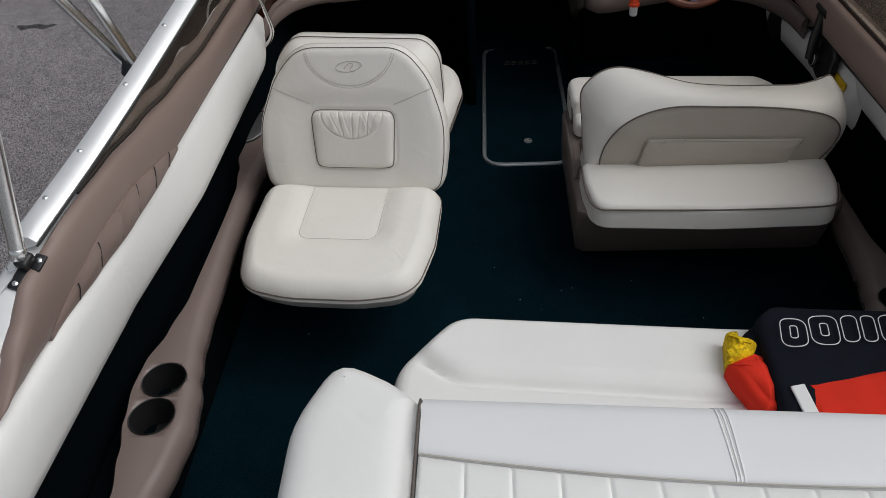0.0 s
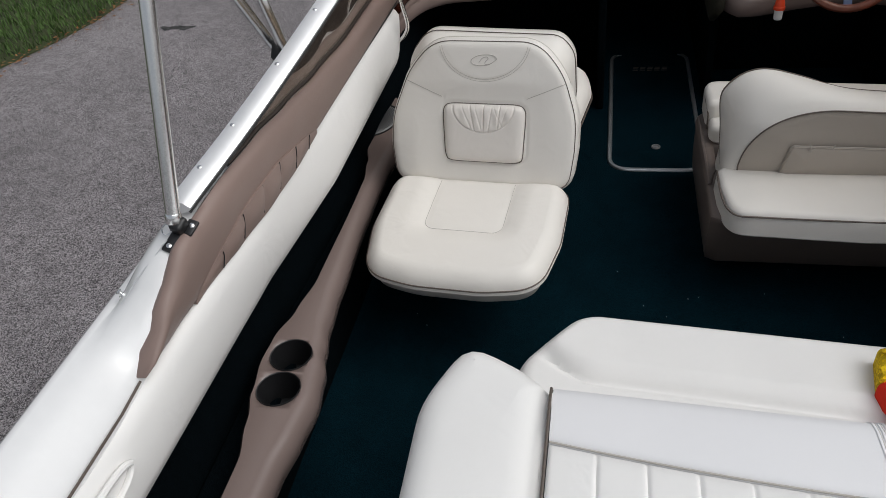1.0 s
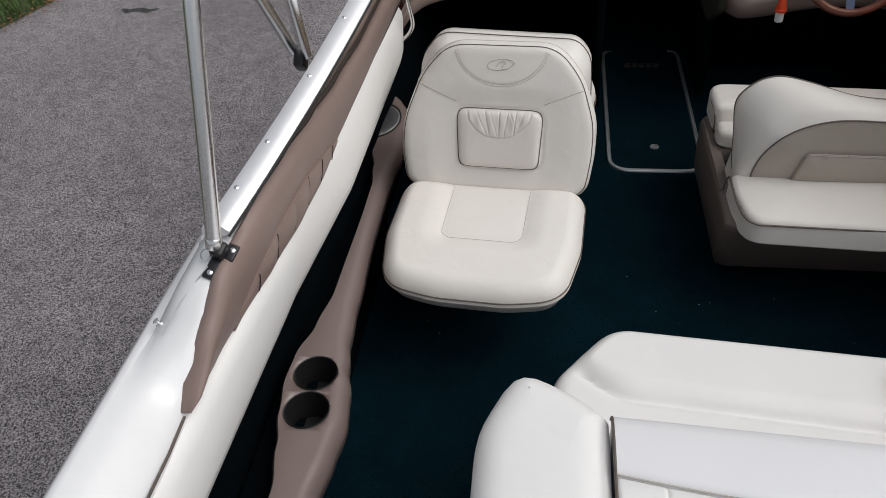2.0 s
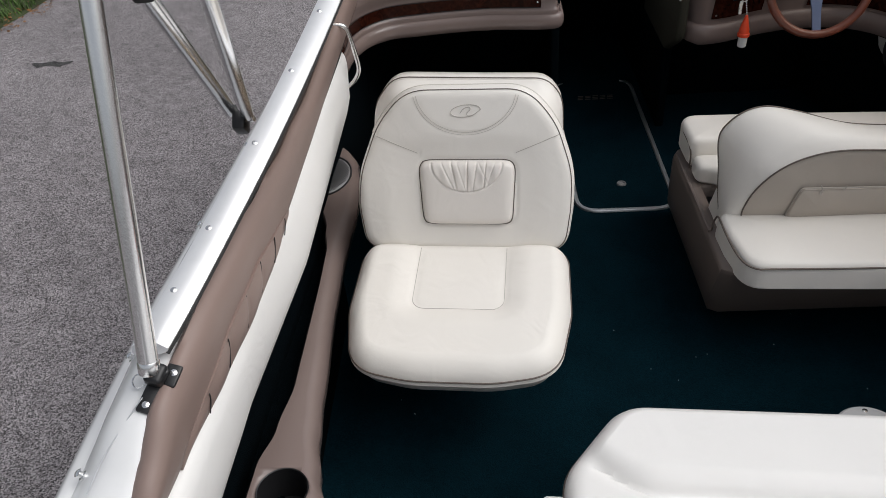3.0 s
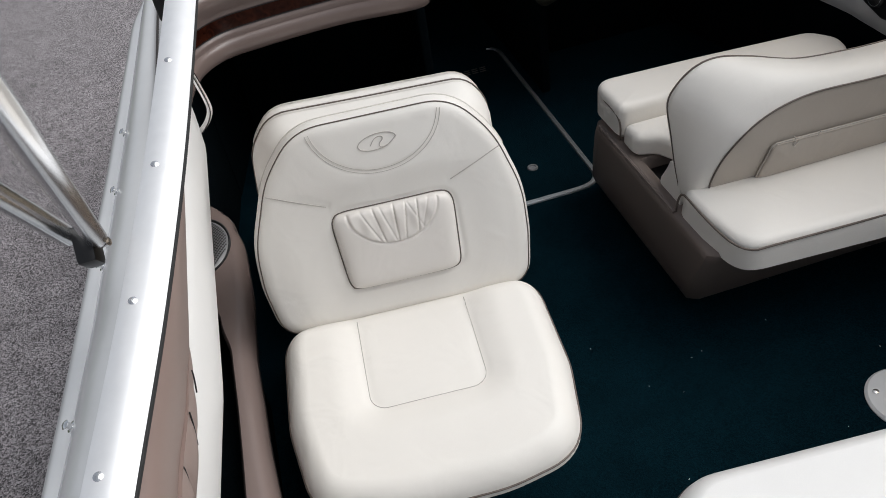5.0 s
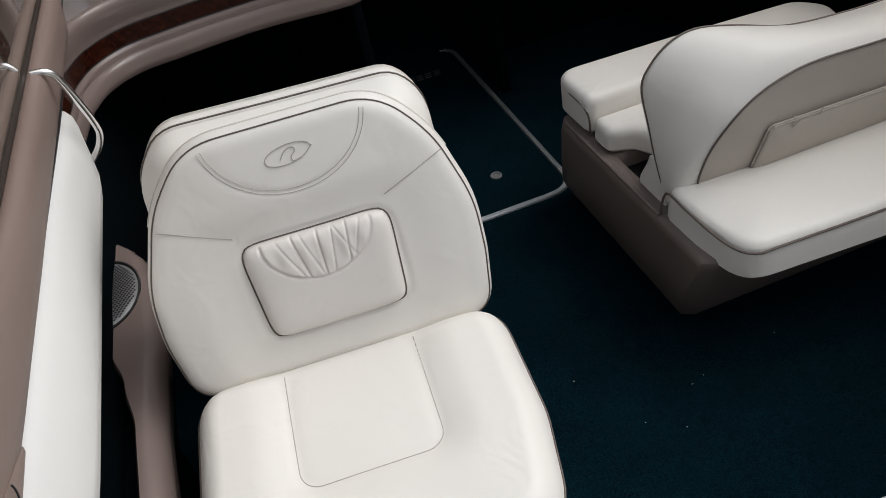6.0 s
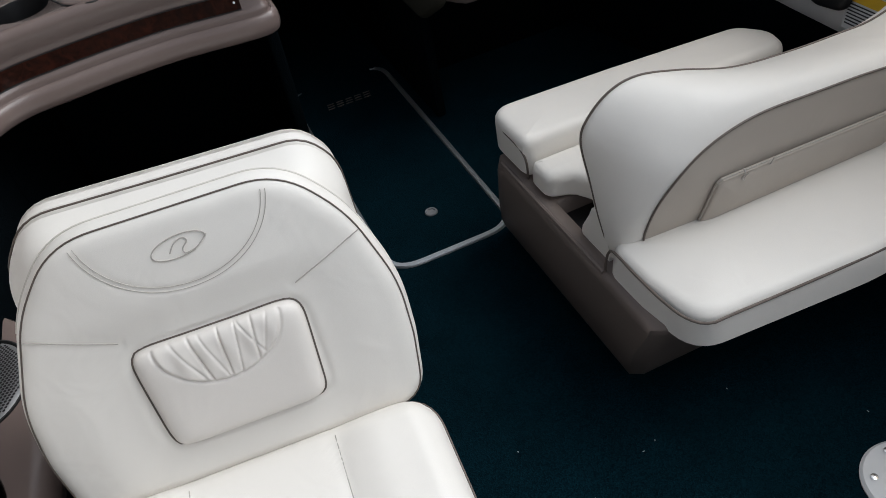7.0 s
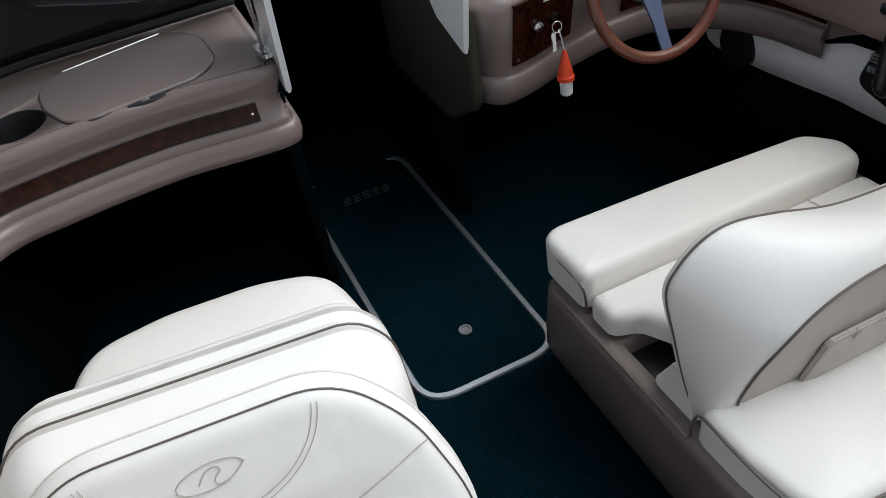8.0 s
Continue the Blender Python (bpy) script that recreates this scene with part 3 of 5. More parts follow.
        for i in range(-14, 15):
            for j in range(-20, 21):
                u, v = (i + 0.5 * (j % 2)) * 0.0066, j * 0.0057
                q = math.hypot(u / 0.074, v / 0.108)
                if q < 0.88 and u > -0.03:
                    z = SHELF_Z + 0.0094 - 0.0088 * q * q * q
                    bm.faces.new([bm.verts.new((hub.x + u + 0.0028 * math.cos(w), hub.y + v + 0.0028 * math.sin(w), z)) for w in (0, 1.05, 2.1, 3.14, 4.19, 5.24)])
        dots = part("perforation", bm, BLACK, grille)
        tagged(dots, kind="stuff")
    part("front_panel", sided(block(-0.952, -0.868, 2.1, 3.7 if s < 0 else 3.75, 0.0, 0.235 if s < 0 else 0.125, 0.01), s), LINING, shelf, "dark carpet-covered panel")

    if s > 0:
        continue
    rail = thing("grab_handle", (s * 0.83, 4.05, 0.6), "curved chrome grab handle on the cockpit side", "grab handle")
    pts = smooth_line([(-0.842, 3.985, 0.742), (-0.822, 3.988, 0.738), (-0.812, 3.993, 0.726), (-0.807, 4.002, 0.700), (-0.803, 4.015, 0.660), (-0.800, 4.030, 0.615), (-0.803, 4.042, 0.585), (-0.818, 4.055, 0.555), (-0.840, 4.066, 0.530), (-0.860, 4.072, 0.512)], 50)
    part("bar", sided(tube(bmesh.new(), pts, 0.0062, sides=12), s), STEEL, rail)

# ---- windscreen ----
STRIP = [(2.765, -0.913, 0.785), (2.82, -0.892, 0.806), (2.95, -0.858, 0.840), (3.1, -0.814, 0.890), (3.3, -0.767, 0.950), (3.6, -0.717, 1.019), (4.0, -0.663, 1.088), (4.6, -0.60, 1.16)]
for s in (-1, 1):
    wind = thing("side_windscreen", (s * 0.83, 3.4, 0.8), "smoked side windscreen in a bright aluminium frame", "windscreen", "windscreens")
    line = smooth_line([(x, y, z) for y, x, z in STRIP], 70)
    bm = bmesh.new()
    rings = []
    for p in line:
        sec = [(-0.026, -0.006), (-0.022, 0.006), (-0.006, 0.012), (0.012, 0.010), (0.020, 0.0), (0.018, -0.006), (0.006, -0.012), (-0.018, -0.014)]
        w = 1.22 - 0.25 * min(1.0, (p.y - 2.765) / 0.8)
        rings.append([Vector((p.x + a * (0.8 if a < 0 else 1.6 * w - 0.5), p.y, p.z + b)) for a, b in sec])
    loft(bm, rings)
    frame_part = part("top_frame", sided(bm, s), ALU, wind, "bright aluminium frame rail", 50)
    for y in (2.838, 2.95, 3.09, 3.245, 3.42, 3.62, 3.9):
        p = min(line, key=lambda q: abs(q.y - y))
        part("rivet", sided(spun([(0.0045, 0.0), (0.0045, 0.002), (0.002, 0.0035)], (p.x - 0.002, p.y, p.z + 0.010), (0.1, -0.3, 1), 12), s), STEEL, frame_part)
    bm = bmesh.new()
    rings = []
    for p in [q for q in line if q.y > 2.88]:
        y = p.y
        x, z = at_y(TAUPE_TOP, y)
        x, z = x - 0.012, z + 0.002
        rings.append([Vector((p.x + 0.002, y, p.z - 0.006)), Vector((x + 0.002, y, z)), Vector((x - 0.003, y, z)), Vector((p.x - 0.003, y, p.z - 0.006))])
    loft(bm, rings)
    pane = part("pane", sided(bm, s), SIDE_GLASS, wind, "smoked glass pane")
    pane.visible_shadow = False
    bm = bmesh.new()
    tube(bm, [Vector((p.x + 0.020 * (1.45 - 0.4 * min(1.0, (p.y - 2.765) / 0.8)) - 0.003, p.y, p.z - 0.0085)) for p in line], 0.003, sides=6)
    part("upper_gasket", sided(bm, s), RUBBER, wind, "black rubber gasket")
    bm = bmesh.new()
    tube(bm, [Vector((at_y(TAUPE_TOP, y)[0] - 0.008, y, at_y(TAUPE_TOP, y)[1] + 0.006)) for y in np.linspace(2.90, 4.5, 60)], 0.006, sides=8)
    part("lower_gasket", sided(bm, s), BROWN, wind, "dark brown rubber gasket")
    for y, k in ((2.2, 0.1), (2.638, 0.15), (2.83, 0.12), (2.905, 0.10), (3.13, 0.22), (3.42, 0.22), (3.615, 0.22), (3.80, 0.22)):
        x, z = deck_at(y, k)
        snap = thing("snap", (x if s < 0 else 0.015 - x, y, z), "small chrome canvas snap on the deck", "snap", "deck snaps")
        part("stud", sided(spun([(0.007, -0.003), (0.007, 0.002), (0.004, 0.003), (0.004, 0.007), (0.006, 0.009), (0.003, 0.011)], (x, y, z), (-0.6, 0, 0.8), 14), s), STEEL, snap)

# ---- bimini frame ----
bim = thing("bimini_frame", (-0.9, 3.0, 0.76), "folding bimini frame of polished steel tubes", "bimini frame")
part("aft_tube", tube(bmesh.new(), [(-0.894, 2.724, 0.788), (-0.866, 2.922, 1.4), (-0.84, 3.122, 2.0)], 0.0125, sides=16), STEEL, bim)
HM = pose(-0.892, 2.724, 0.762, 22, 14, -10)
mount = part("aft_mount", block(-0.011, 0.011, -0.040, 0.012, 0, 0.006, 0.003, 2, HM), BLACK, bim, "black plastic deck hinge")
part("side_tab", block(0.004, 0.024, 0.000, 0.030, 0, 0.007, 0.003, 2, HM), BLACK, mount)
part("lug", block(-0.013, 0.011, -0.006, 0.022, 0.004, 0.026, 0.006, 3, HM), BLACK, mount)
part("collar", spun([(0.0125, -0.004), (0.0138, -0.002), (0.0138, 0.012), (0.0128, 0.014)], (-0.894, 2.724, 0.788), (0.045, 0.31, 0.95), 16), STEEL, mount, "chrome tube collar")
for dx, dy in ((0.0, -0.030), (0.016, 0.018)):
    part("screw", spun([(0.0048, 0), (0.0048, 0.002), (0.002, 0.0035)], HM @ Vector((dx, dy, 0.006)), HM.to_3x3() @ Vector((0, 0, 1)), 10), STEEL, mount)
part("pull_ring", tube(bmesh.new(), [HM @ Vector((-0.022 + 0.008 * math.cos(w), -0.004 + 0.008 * math.sin(w), 0.004 + 0.004 * math.sin(w))) for w in np.linspace(0, 6.28, 20, endpoint=False)], 0.0012, True, 6), STEEL, mount)
part("lanyard", tube(bmesh.new(), smooth_line([(-0.902, 2.70, 0.765), (-0.925, 2.675, 0.742), (-0.945, 2.64, 0.722), (-0.955, 2.60, 0.706)], 20), 0.0008, sides=6), TRIM, mount)
A0, A1 = Vector((-0.884, 3.285, 0.852)), Vector((-0.744, 2.81, 1.4))
B0, B1 = Vector((-0.919, 3.305, 0.852)), Vector((-0.875, 2.829, 1.4))
dA, dB = (A1 - A0).normalized(), (B1 - B0).normalized()
part("forward_tube", tube(bmesh.new(), [A0, A0 + dA * 1.5], 0.0125, sides=16), STEEL, bim)
part("brace_tube", tube(bmesh.new(), [B0, B0 + dB * 1.5], 0.0125, sides=16), STEEL, bim)
JP = B0 + dB * 0.418
part("upper_tube", tube(bmesh.new(), [JP + Vector((0.008, 0.012, 0.03)), JP + dB * 1.1 + Vector((0.02, 0.02, 0.035))], 0.0125, sides=16), STEEL, bim)
JM = Matrix.Translation(JP) @ dB.to_track_quat("Y", "Z").to_matrix().to_4x4()
clamp = part("tube_clamp", block(-0.0145, 0.0145, -0.017, 0.018, -0.0155, 0.041, 0.006, 3, JM), RUBBER, bim, "black plastic tube clamp")
part("bolt", spun([(0.006, 0), (0.006, 0.008), (0.003, 0.010)], JM @ Vector((0.0125, 0.012, 0.034)), JM.to_3x3() @ Vector((1, 0, 0)), 10), STEEL, clamp)
mount = part("forward_mount", block(-0.014, 0.010, -0.018, 0.020, -0.026, 0.022, 0.006, 2, Matrix.Translation((-0.897, 3.292, 0.842)) @ Matrix.Rotation(radians(-48), 4, "X")), BLACK, bim, "black hinge beside the windscreen frame")
part("bolt", spun([(0.005, 0), (0.006, 0.010), (0.003, 0.012)], (-0.882, 3.285, 0.842), (1, -0.2, 0.3), 10), STEEL, mount)
clip = thing("windscreen_bracket", (-0.80, 3.72, 0.95), "black bracket on the windscreen frame", "bracket")
part("body", block(-0.011, 0.011, -0.085, 0.085, -0.05, 0.03, 0.008, 3, Matrix.Translation((-0.766, 3.74, 0.985))), BLACK, clip)

# ---- floor fittings ----
hatch = thing("floor_hatch", (0, 4.63, 0), "carpeted ski locker hatch with pale metal trim", "floor hatch")
out = rounded([(-0.171, 4.142, 0.085), (0.168, 4.142, 0.085), (0.168, 5.125, 0.085), (-0.171, 5.125, 0.085)], 160)
bm = bmesh.new()


def hatch_ring(d, z):
    ring = []
    for i, p in enumerate(out):
        t = out[(i + 1) % len(out)] - out[i - 1]
        q = p - Vector((t.y, -t.x)).normalized() * d
        ring.append(Vector((q.x, q.y, z)))
    return ring


vs = [[bm.verts.new(v) for v in hatch_ring(d, z)] for d, z in ((0.0, 0.001), (0.001, 0.006), (0.003, 0.008), (0.014, 0.008), (0.016, 0.006), (0.017, 0.001))]
for p, q in zip(vs, vs[1:]):
    for j in range(len(p)):
        if min(p[j].co.y, p[(j + 1) % len(p)].co.y) < 5.10:
            bm.faces.new((p[j], p[(j + 1) % len(p)], q[(j + 1) % len(p)], q[j]))
part("trim", bm, TRIM, hatch, "pale grey metal trim strip")
bm = bmesh.new()
f = bm.faces.new([bm.verts.new(v) for v in hatch_ring(0.017, 0.004)])
part("panel", bm, CARPET, hatch)
part("latch", spun([(0.0, 0.003), (0.0155, 0.003), (0.0165, 0.006), (0.015, 0.009), (0.011, 0.009), (0.010, 0.0055), (0, 0.0055)], (0.002, 4.304, 0), sides=32), GRILLE, hatch, "round chrome flush latch")
for i in range(5):
    for j in range(3):
        part("vent_slot", block(-0.074 + i * 0.030 + j * 0.002, -0.052 + i * 0.030 + j * 0.002, 4.945 + j * 0.014, 4.9485 + j * 0.014, 0.004, 0.0062, 0), PIPING, hatch)
plate = thing("table_socket", (0.40, 3.22, 0), "white round table base socket on the carpet", "table socket")
part("plate", spun([(0.080, 0.0), (0.080, 0.003), (0.075, 0.008), (0.035, 0.012), (0.033, 0.004), (0.0, 0.003)], (0.40, 3.22, 0), sides=40), GELCOAT, plate)
for k in range(6):
    w = k * math.pi / 3 + 0.45
    part("screw", spun([(0.006, 0), (0.006, 0.003), (0.002, 0.004)], (0.40 + 0.060 * math.cos(w), 3.22 + 0.060 * math.sin(w), 0.009), sides=10), STEEL, plate)


# ---- upholstery helpers ----
def on_pad(points, m, r, sides=6, closed=False, n=40):
    """A thread or welt that follows points given in a pad's own plane."""
    return tube(bmesh.new(), smooth_line([m @ Vector(p) for p in points], n, closed), r, closed, sides)


def pad_top(outline, thick, r, crown, core, height):
    """Height of a pad's upper side over a point of its plane."""
    rim = [(p - core) for p in outline]
    def top(x, y):
        d = Vector((x, y)) - core
        if d.length < 1e-6:
            return thick + crown + height(x, y)
        u = d.normalized()
        reach = max(q.dot(u) for q in rim if q.normalized().dot(u) > 0.995) - r
        s = min(1.0, d.length / max(0.01, reach))
        return thick + crown * (1 - s * s) + height(x, y)
    return top


def pad_rim(outline, thick, r, k, height, lift):
    """A line round the rolled edge of a pad, k fifths of the way up the roll."""
    out, n, w = [], len(outline), k / 5 * math.pi / 2
    for i, p in enumerate(outline):
        d = outline[(i + 1) % n] - outline[i - 1]
        q = p - Vector((d.y, -d.x)).normalized() * (r * (1 - math.cos(w)) - lift * math.cos(w))
        out.append(Vector((q.x, q.y, thick - r + (r + lift) * math.sin(w) + (k / 5) ** 1.5 * height(q.x, q.y))))
    return out


def bump_step(v, a, b):
    t = max(0.0, min(1.0, (v - a) / (b - a)))
    return t * t * (3 - 2 * t)


# ---- port back-to-back seat ----
seat = thing("lounge_seat", (-0.52, 3.8, 0), "white vinyl back-to-back boat seat on a dark base", "boat seat")
YAW = Matrix.Rotation(radians(-4.5), 4, "Z")
out = rounded([(-0.224, 0.012, 0.12), (-0.09, -0.017, 0.3), (0.09, -0.017, 0.3), (0.226, 0.012, 0.12), (0.255, 0.18, 0.2), (0.252, 0.40, 0.065), (-0.250, 0.40, 0.065), (-0.254, 0.18, 0.2)], 128)
tilt = Matrix.Translation((-0.550, 3.178, 0)) @ YAW @ pose(0, 0, 0.215, 5, 0, 0)


def seat_relief(x, y):
    """A rolled U round a flat middle panel, with a soft valley along the seam."""
    u, v = abs(x) - 0.074, 0.196 - y
    d = math.hypot(max(u, 0.0), max(v, 0.0)) + min(max(u, v), 0.0) - 0.030
    return 0.013 * bump_step(d, -0.012, 0.060) - 0.0030 * math.exp(-(d / 0.0075) ** 2)


bm = pad(out, 0.094, 0.040, 0.004, tilt, under=0.022, height=seat_relief, rings=30, spine=(Vector((0, 0.18)), Vector((0, 0.24))))
seat_top = pad_top(out, 0.094, 0.040, 0.004, Vector((0, 0.21)), seat_relief)
cush = part("aft_cushion", bm, VINYL, seat, "white vinyl cushion with U-shaped bolster")
part("piping", tube(bmesh.new(), [tilt @ q for q in pad_rim(out, 0.094, 0.040, 0.9, seat_relief, 0.0006)], 0.0019, True, 8), PIPING, cush, "dark grey piping")
line = [(-0.104, y) for y in np.linspace(0.37, 0.20, 12)] + [(-0.074 - 0.030 * math.cos(w), 0.196 - 0.030 * math.sin(w)) for w in np.linspace(0.2, 1.4, 6)]
line += [(x, 0.166) for x in np.linspace(-0.066, 0.066, 9)] + [(-x, y) for x, y in line[::-1]]
part("seam", on_pad([(x, y, seat_top(x, y) + 0.0004) for x, y in line], tilt, 0.0008, n=90), SEAM, cush)
LEAN_S, LEAN_C = math.sin(radians(17)), math.cos(radians(17))
face = Vector((0, -LEAN_C, LEAN_S)) * 0.092
back = Matrix.Translation((-0.512, 3.550, 0.330)) @ YAW @ plane_frame(-face, (1, 0, 0), (0, LEAN_S, LEAN_C))
BACK_OUT = rounded([(-0.260, -0.020, 0.06), (0.240, -0.020, 0.06), (0.254, 0.095, 0.2), (0.255, 0.185, 0.25), (0.216, 0.305, 0.22), (0.146, 0.389, 0.15), (-0.146, 0.389, 0.15), (-0.218, 0.305, 0.22), (-0.268, 0.180, 0.25), (-0.274, 0.095, 0.2)], 128)


def back_relief(x, y):
    d = (abs(x / 0.117) ** 6 + abs((y - 0.138) / 0.0835) ** 6) ** (1 / 6)
    well = -0.008 * (1 - bump_step(d, 1.0, 1.75)) - 0.003 * math.exp(-((d - 1.0) / 0.05) ** 2)
    arc = -0.0015 * math.exp(-((math.hypot(x / 0.120, (y - 0.385) / 0.103) - 1) / 0.045) ** 2) * (y < 0.385)
    line = abs((y - 0.233) - (abs(x) - 0.112) * 0.42)
    cross = -0.0015 * math.exp(-(line / 0.006) ** 2) * (abs(x) > 0.108)
    return well + arc + cross


bm = pad(BACK_OUT, 0.080, 0.03, 0.012, None, height=back_relief, rings=80, spine=(Vector((0, 0.16)), Vector((0, 0.18))))
for v in bm.verts:
    if v.co.z < 0.05:
        v.co.z += (0.05 - v.co.z) * 0.85 * bump_step(v.co.y, 0.12, 0.36)
bm.transform(back)
back_top = pad_top(BACK_OUT, 0.080, 0.03, 0.012, Vector((0, 0.17)), back_relief)
rest = part("aft_backrest", bm, VINYL, seat, "white vinyl backrest with stitched crest panel")
part("piping", tube(bmesh.new(), [back @ q for q in pad_rim(BACK_OUT, 0.080, 0.03, 2.4, back_relief, 0.0004)], 0.0012, True, 8), PIPING, rest, "dark grey piping")
part("gusset_seam", tube(bmesh.new(), [back @ Vector((p.x * 1.001, p.y * 1.001, 0.049)) for p in BACK_OUT if p.y > 0.27], 0.0016, sides=6), THREAD, rest, "stitched seam along the top gusset")
pm = back @ Matrix.Translation((0, 0, 0.061))


def pillow_height(x, y):
    """Gathers that fan from the top edge down to a bowed seam."""
    q = math.hypot(x / 0.084, (y - 0.213) / 0.070)
    inside = 1 - bump_step(q, 0.93, 1.03)
    k = 0.0
    for cx, lean, w, deep in ((-0.058, -0.45, 0.0016, 0.8), (-0.036, -0.20, 0.0016, 1.3), (-0.022, -0.30, 0.0014, 0.7), (0.002, 0.02, 0.0015, 1.4), (0.024, 0.15, 0.0014, 0.9), (0.030, -0.45, 0.0014, 0.8), (0.046, 0.10, 0.0016, 1.3), (0.066, 0.35, 0.0014, 0.7)):
        k -= deep * 0.0026 * math.exp(-((x - cx - lean * (y - 0.21)) / w) ** 2)
    k += 0.0012 * math.sin(x * 210 + 14 * y) * math.sin(y * 60)
    return inside * (0.002 + k) - 0.0028 * math.exp(-((q - 1) / 0.028) ** 2) * (y < 0.213)


bm = bmesh.new()
rows = []
NU, NV = 150, 84
for j in range(NV + 1):
    v = 2 * j / NV - 1
    row = []
    for i in range(NU + 1):
        u = 2 * i / NU - 1
        x = (0.111 + 0.004 * v) * u * (1 - 0.05 * v ** 10 - 0.05 * max(0, v) ** 6)
        y = 0.138 + 0.080 * v * (1 - 0.06 * abs(u) ** 9)
        h = 0.036 * ((1 - abs(u) ** 10) * (1 - abs(v) ** 8)) ** 0.24
        row.append(pm @ Vector((x, y, h + (pillow_height(x, y) if h > 0.02 else 0))))
    rows.append(row)
loft(bm, rows, closed=False, caps=False)
ring = [(rows[0][i], 0) for i in range(NU)] + [(rows[j][NU], 0) for j in range(NV)] + [(rows[NV][i], 0) for i in range(NU, 0, -1)] + [(rows[j][0], 0) for j in range(NV, 0, -1)]
ring = [back.inverted() @ p for p, _ in ring][::4]
# Dark tube drawn as the shadow line in the gap round the pillow.
welt = [(q.x * 1.010, 0.138 + (q.y - 0.138) * 1.010) for q in ring]
part("pillow_gap_shade", tube(bmesh.new(), [back @ Vector((x, y, back_top(x, y) + 0.0002)) for x, y in welt], 0.0013, True, 8), PIPING, rest, "dark line drawn as the shade round the pillow")
pillow = part("lumbar_pillow", bm, PILLOW, rest, "warm ivory vinyl lumbar pillow with gathered pleats", 80)
for w, h in ((0.123, 0.106), (0.117, 0.100)):
    pts = []
    for a in np.linspace(math.pi * 1.05, math.pi * 1.95, 60):
        x, y = w * math.cos(a), 0.385 + h * math.sin(a)
        pts.append(back @ Vector((x, y, back_top(x, y) + 0.0010)))
    part("stitching", tube(bmesh.new(), pts, 0.0005, sides=6), SEAM, rest)
for sx in (-1, 1):
    part("seam", on_pad([(x * sx, 0.233 + (x - 0.112) * 0.42, back_top(x * sx, 0.233 + (x - 0.112) * 0.42) + 0.0010) for x in np.linspace(0.116, 0.216, 10)], back, 0.0008), SEAM, rest)
oval_line = [(0.0345 * math.cos(w) - 0.0018 * math.sin(w), 0.334 + 0.0135 * math.sin(w) + 0.004 * math.cos(w)) for w in np.linspace(-0.15, 5.2, 36)]
stroke = smooth_line([(-0.013, 0.328, 0), (-0.004, 0.339, 0), (0.008, 0.3425, 0), (0.0115, 0.337, 0), (0.004, 0.330, 0), (0.005, 0.323, 0), (0.020, 0.326, 0), (0.036, 0.338, 0)], 30)
for pts in (oval_line, [(q.x, q.y) for q in stroke]):
    part("emblem", tube(bmesh.new(), [back @ Vector((x, y, back_top(x, y) + 0.0008)) for x, y in pts], 0.0008, sides=6), SEAM, rest, "embossed oval emblem")

# the shell and the forward-facing half
SEAT_M = Matrix.Translation((-0.503, 3.754, 0.312)) @ Matrix.Rotation(radians(-4.0), 4, "Z")
shell = SEAT_M @ plane_frame((0, 0, 0), (1, 0, 0), (0, 0.0, 1))
SH_OUT = rounded([(-0.212, 0.0, 0.05), (0.208, 0.0, 0.05), (0.236, 0.19, 0.15), (0.231, 0.308, 0.08), (0.194, 0.356, 0.06), (0.0, 0.361, 0.6), (-0.176, 0.367, 0.07), (-0.224, 0.305, 0.09), (-0.242, 0.18, 0.15)], 112)
bm = bmesh.new()
loft(bm, [[shell @ Vector((p.x * (1 - 4.2 * d), 0.15 + (p.y - 0.15) * (1 - 4.2 * d), a)) for p in SH_OUT] for a, d in ((-0.01, 0.0), (0.0, 0.0), (0.015, 0.001), (0.03, 0.004), (0.045, 0.010), (0.06, 0.018), (0.075, 0.028), (0.09, 0.042))])
part("back_shell", bm, VINYL, seat)
fwd = SEAT_M @ plane_frame((0, 0, 0), (-1, 0, 0), (0, 0.05, 1))
MIRROR = [Vector((-p.x, p.y)) for p in SH_OUT[::-1]]
bm = pad(MIRROR, 0.080, 0.05, 0.008, fwd, rings=10)
rest = part("forward_backrest", bm, VINYL, seat, "white vinyl forward-facing backrest")
part("piping", tube(bmesh.new(), [fwd @ Vector((p.x * 1.004, p.y * 1.004, 0.002)) for p in MIRROR], 0.0015, True, 8), PIPING, rest, "dark grey piping")
out = rounded([(-0.24, 0.0, 0.06), (0.24, 0.0, 0.06), (0.262, 0.28, 0.2), (0.228, 0.425, 0.12), (0.09, 0.460, 0.3), (-0.09, 0.460, 0.3), (-0.245, 0.425, 0.12), (-0.290, 0.28, 0.2)], 112)
fm = Matrix.Translation((-0.512, 3.89, 0.225)) @ YAW
bm = pad(out, 0.122, 0.05, 0.014, fm, under=0.02, rings=12)
cush = part("forward_cushion", bm, VINYL, seat, "white vinyl forward cushion")
part("piping", tube(bmesh.new(), [fm @ Vector((p.x * 1.003, p.y, 0.060)) for p in out], 0.0028, True, 8), PIPING, cush, "dark grey piping")
part("base", block(-0.66, -0.40, 3.55, 4.15, 0.0, 0.23, 0.03), LINING, seat, "dark seat base")

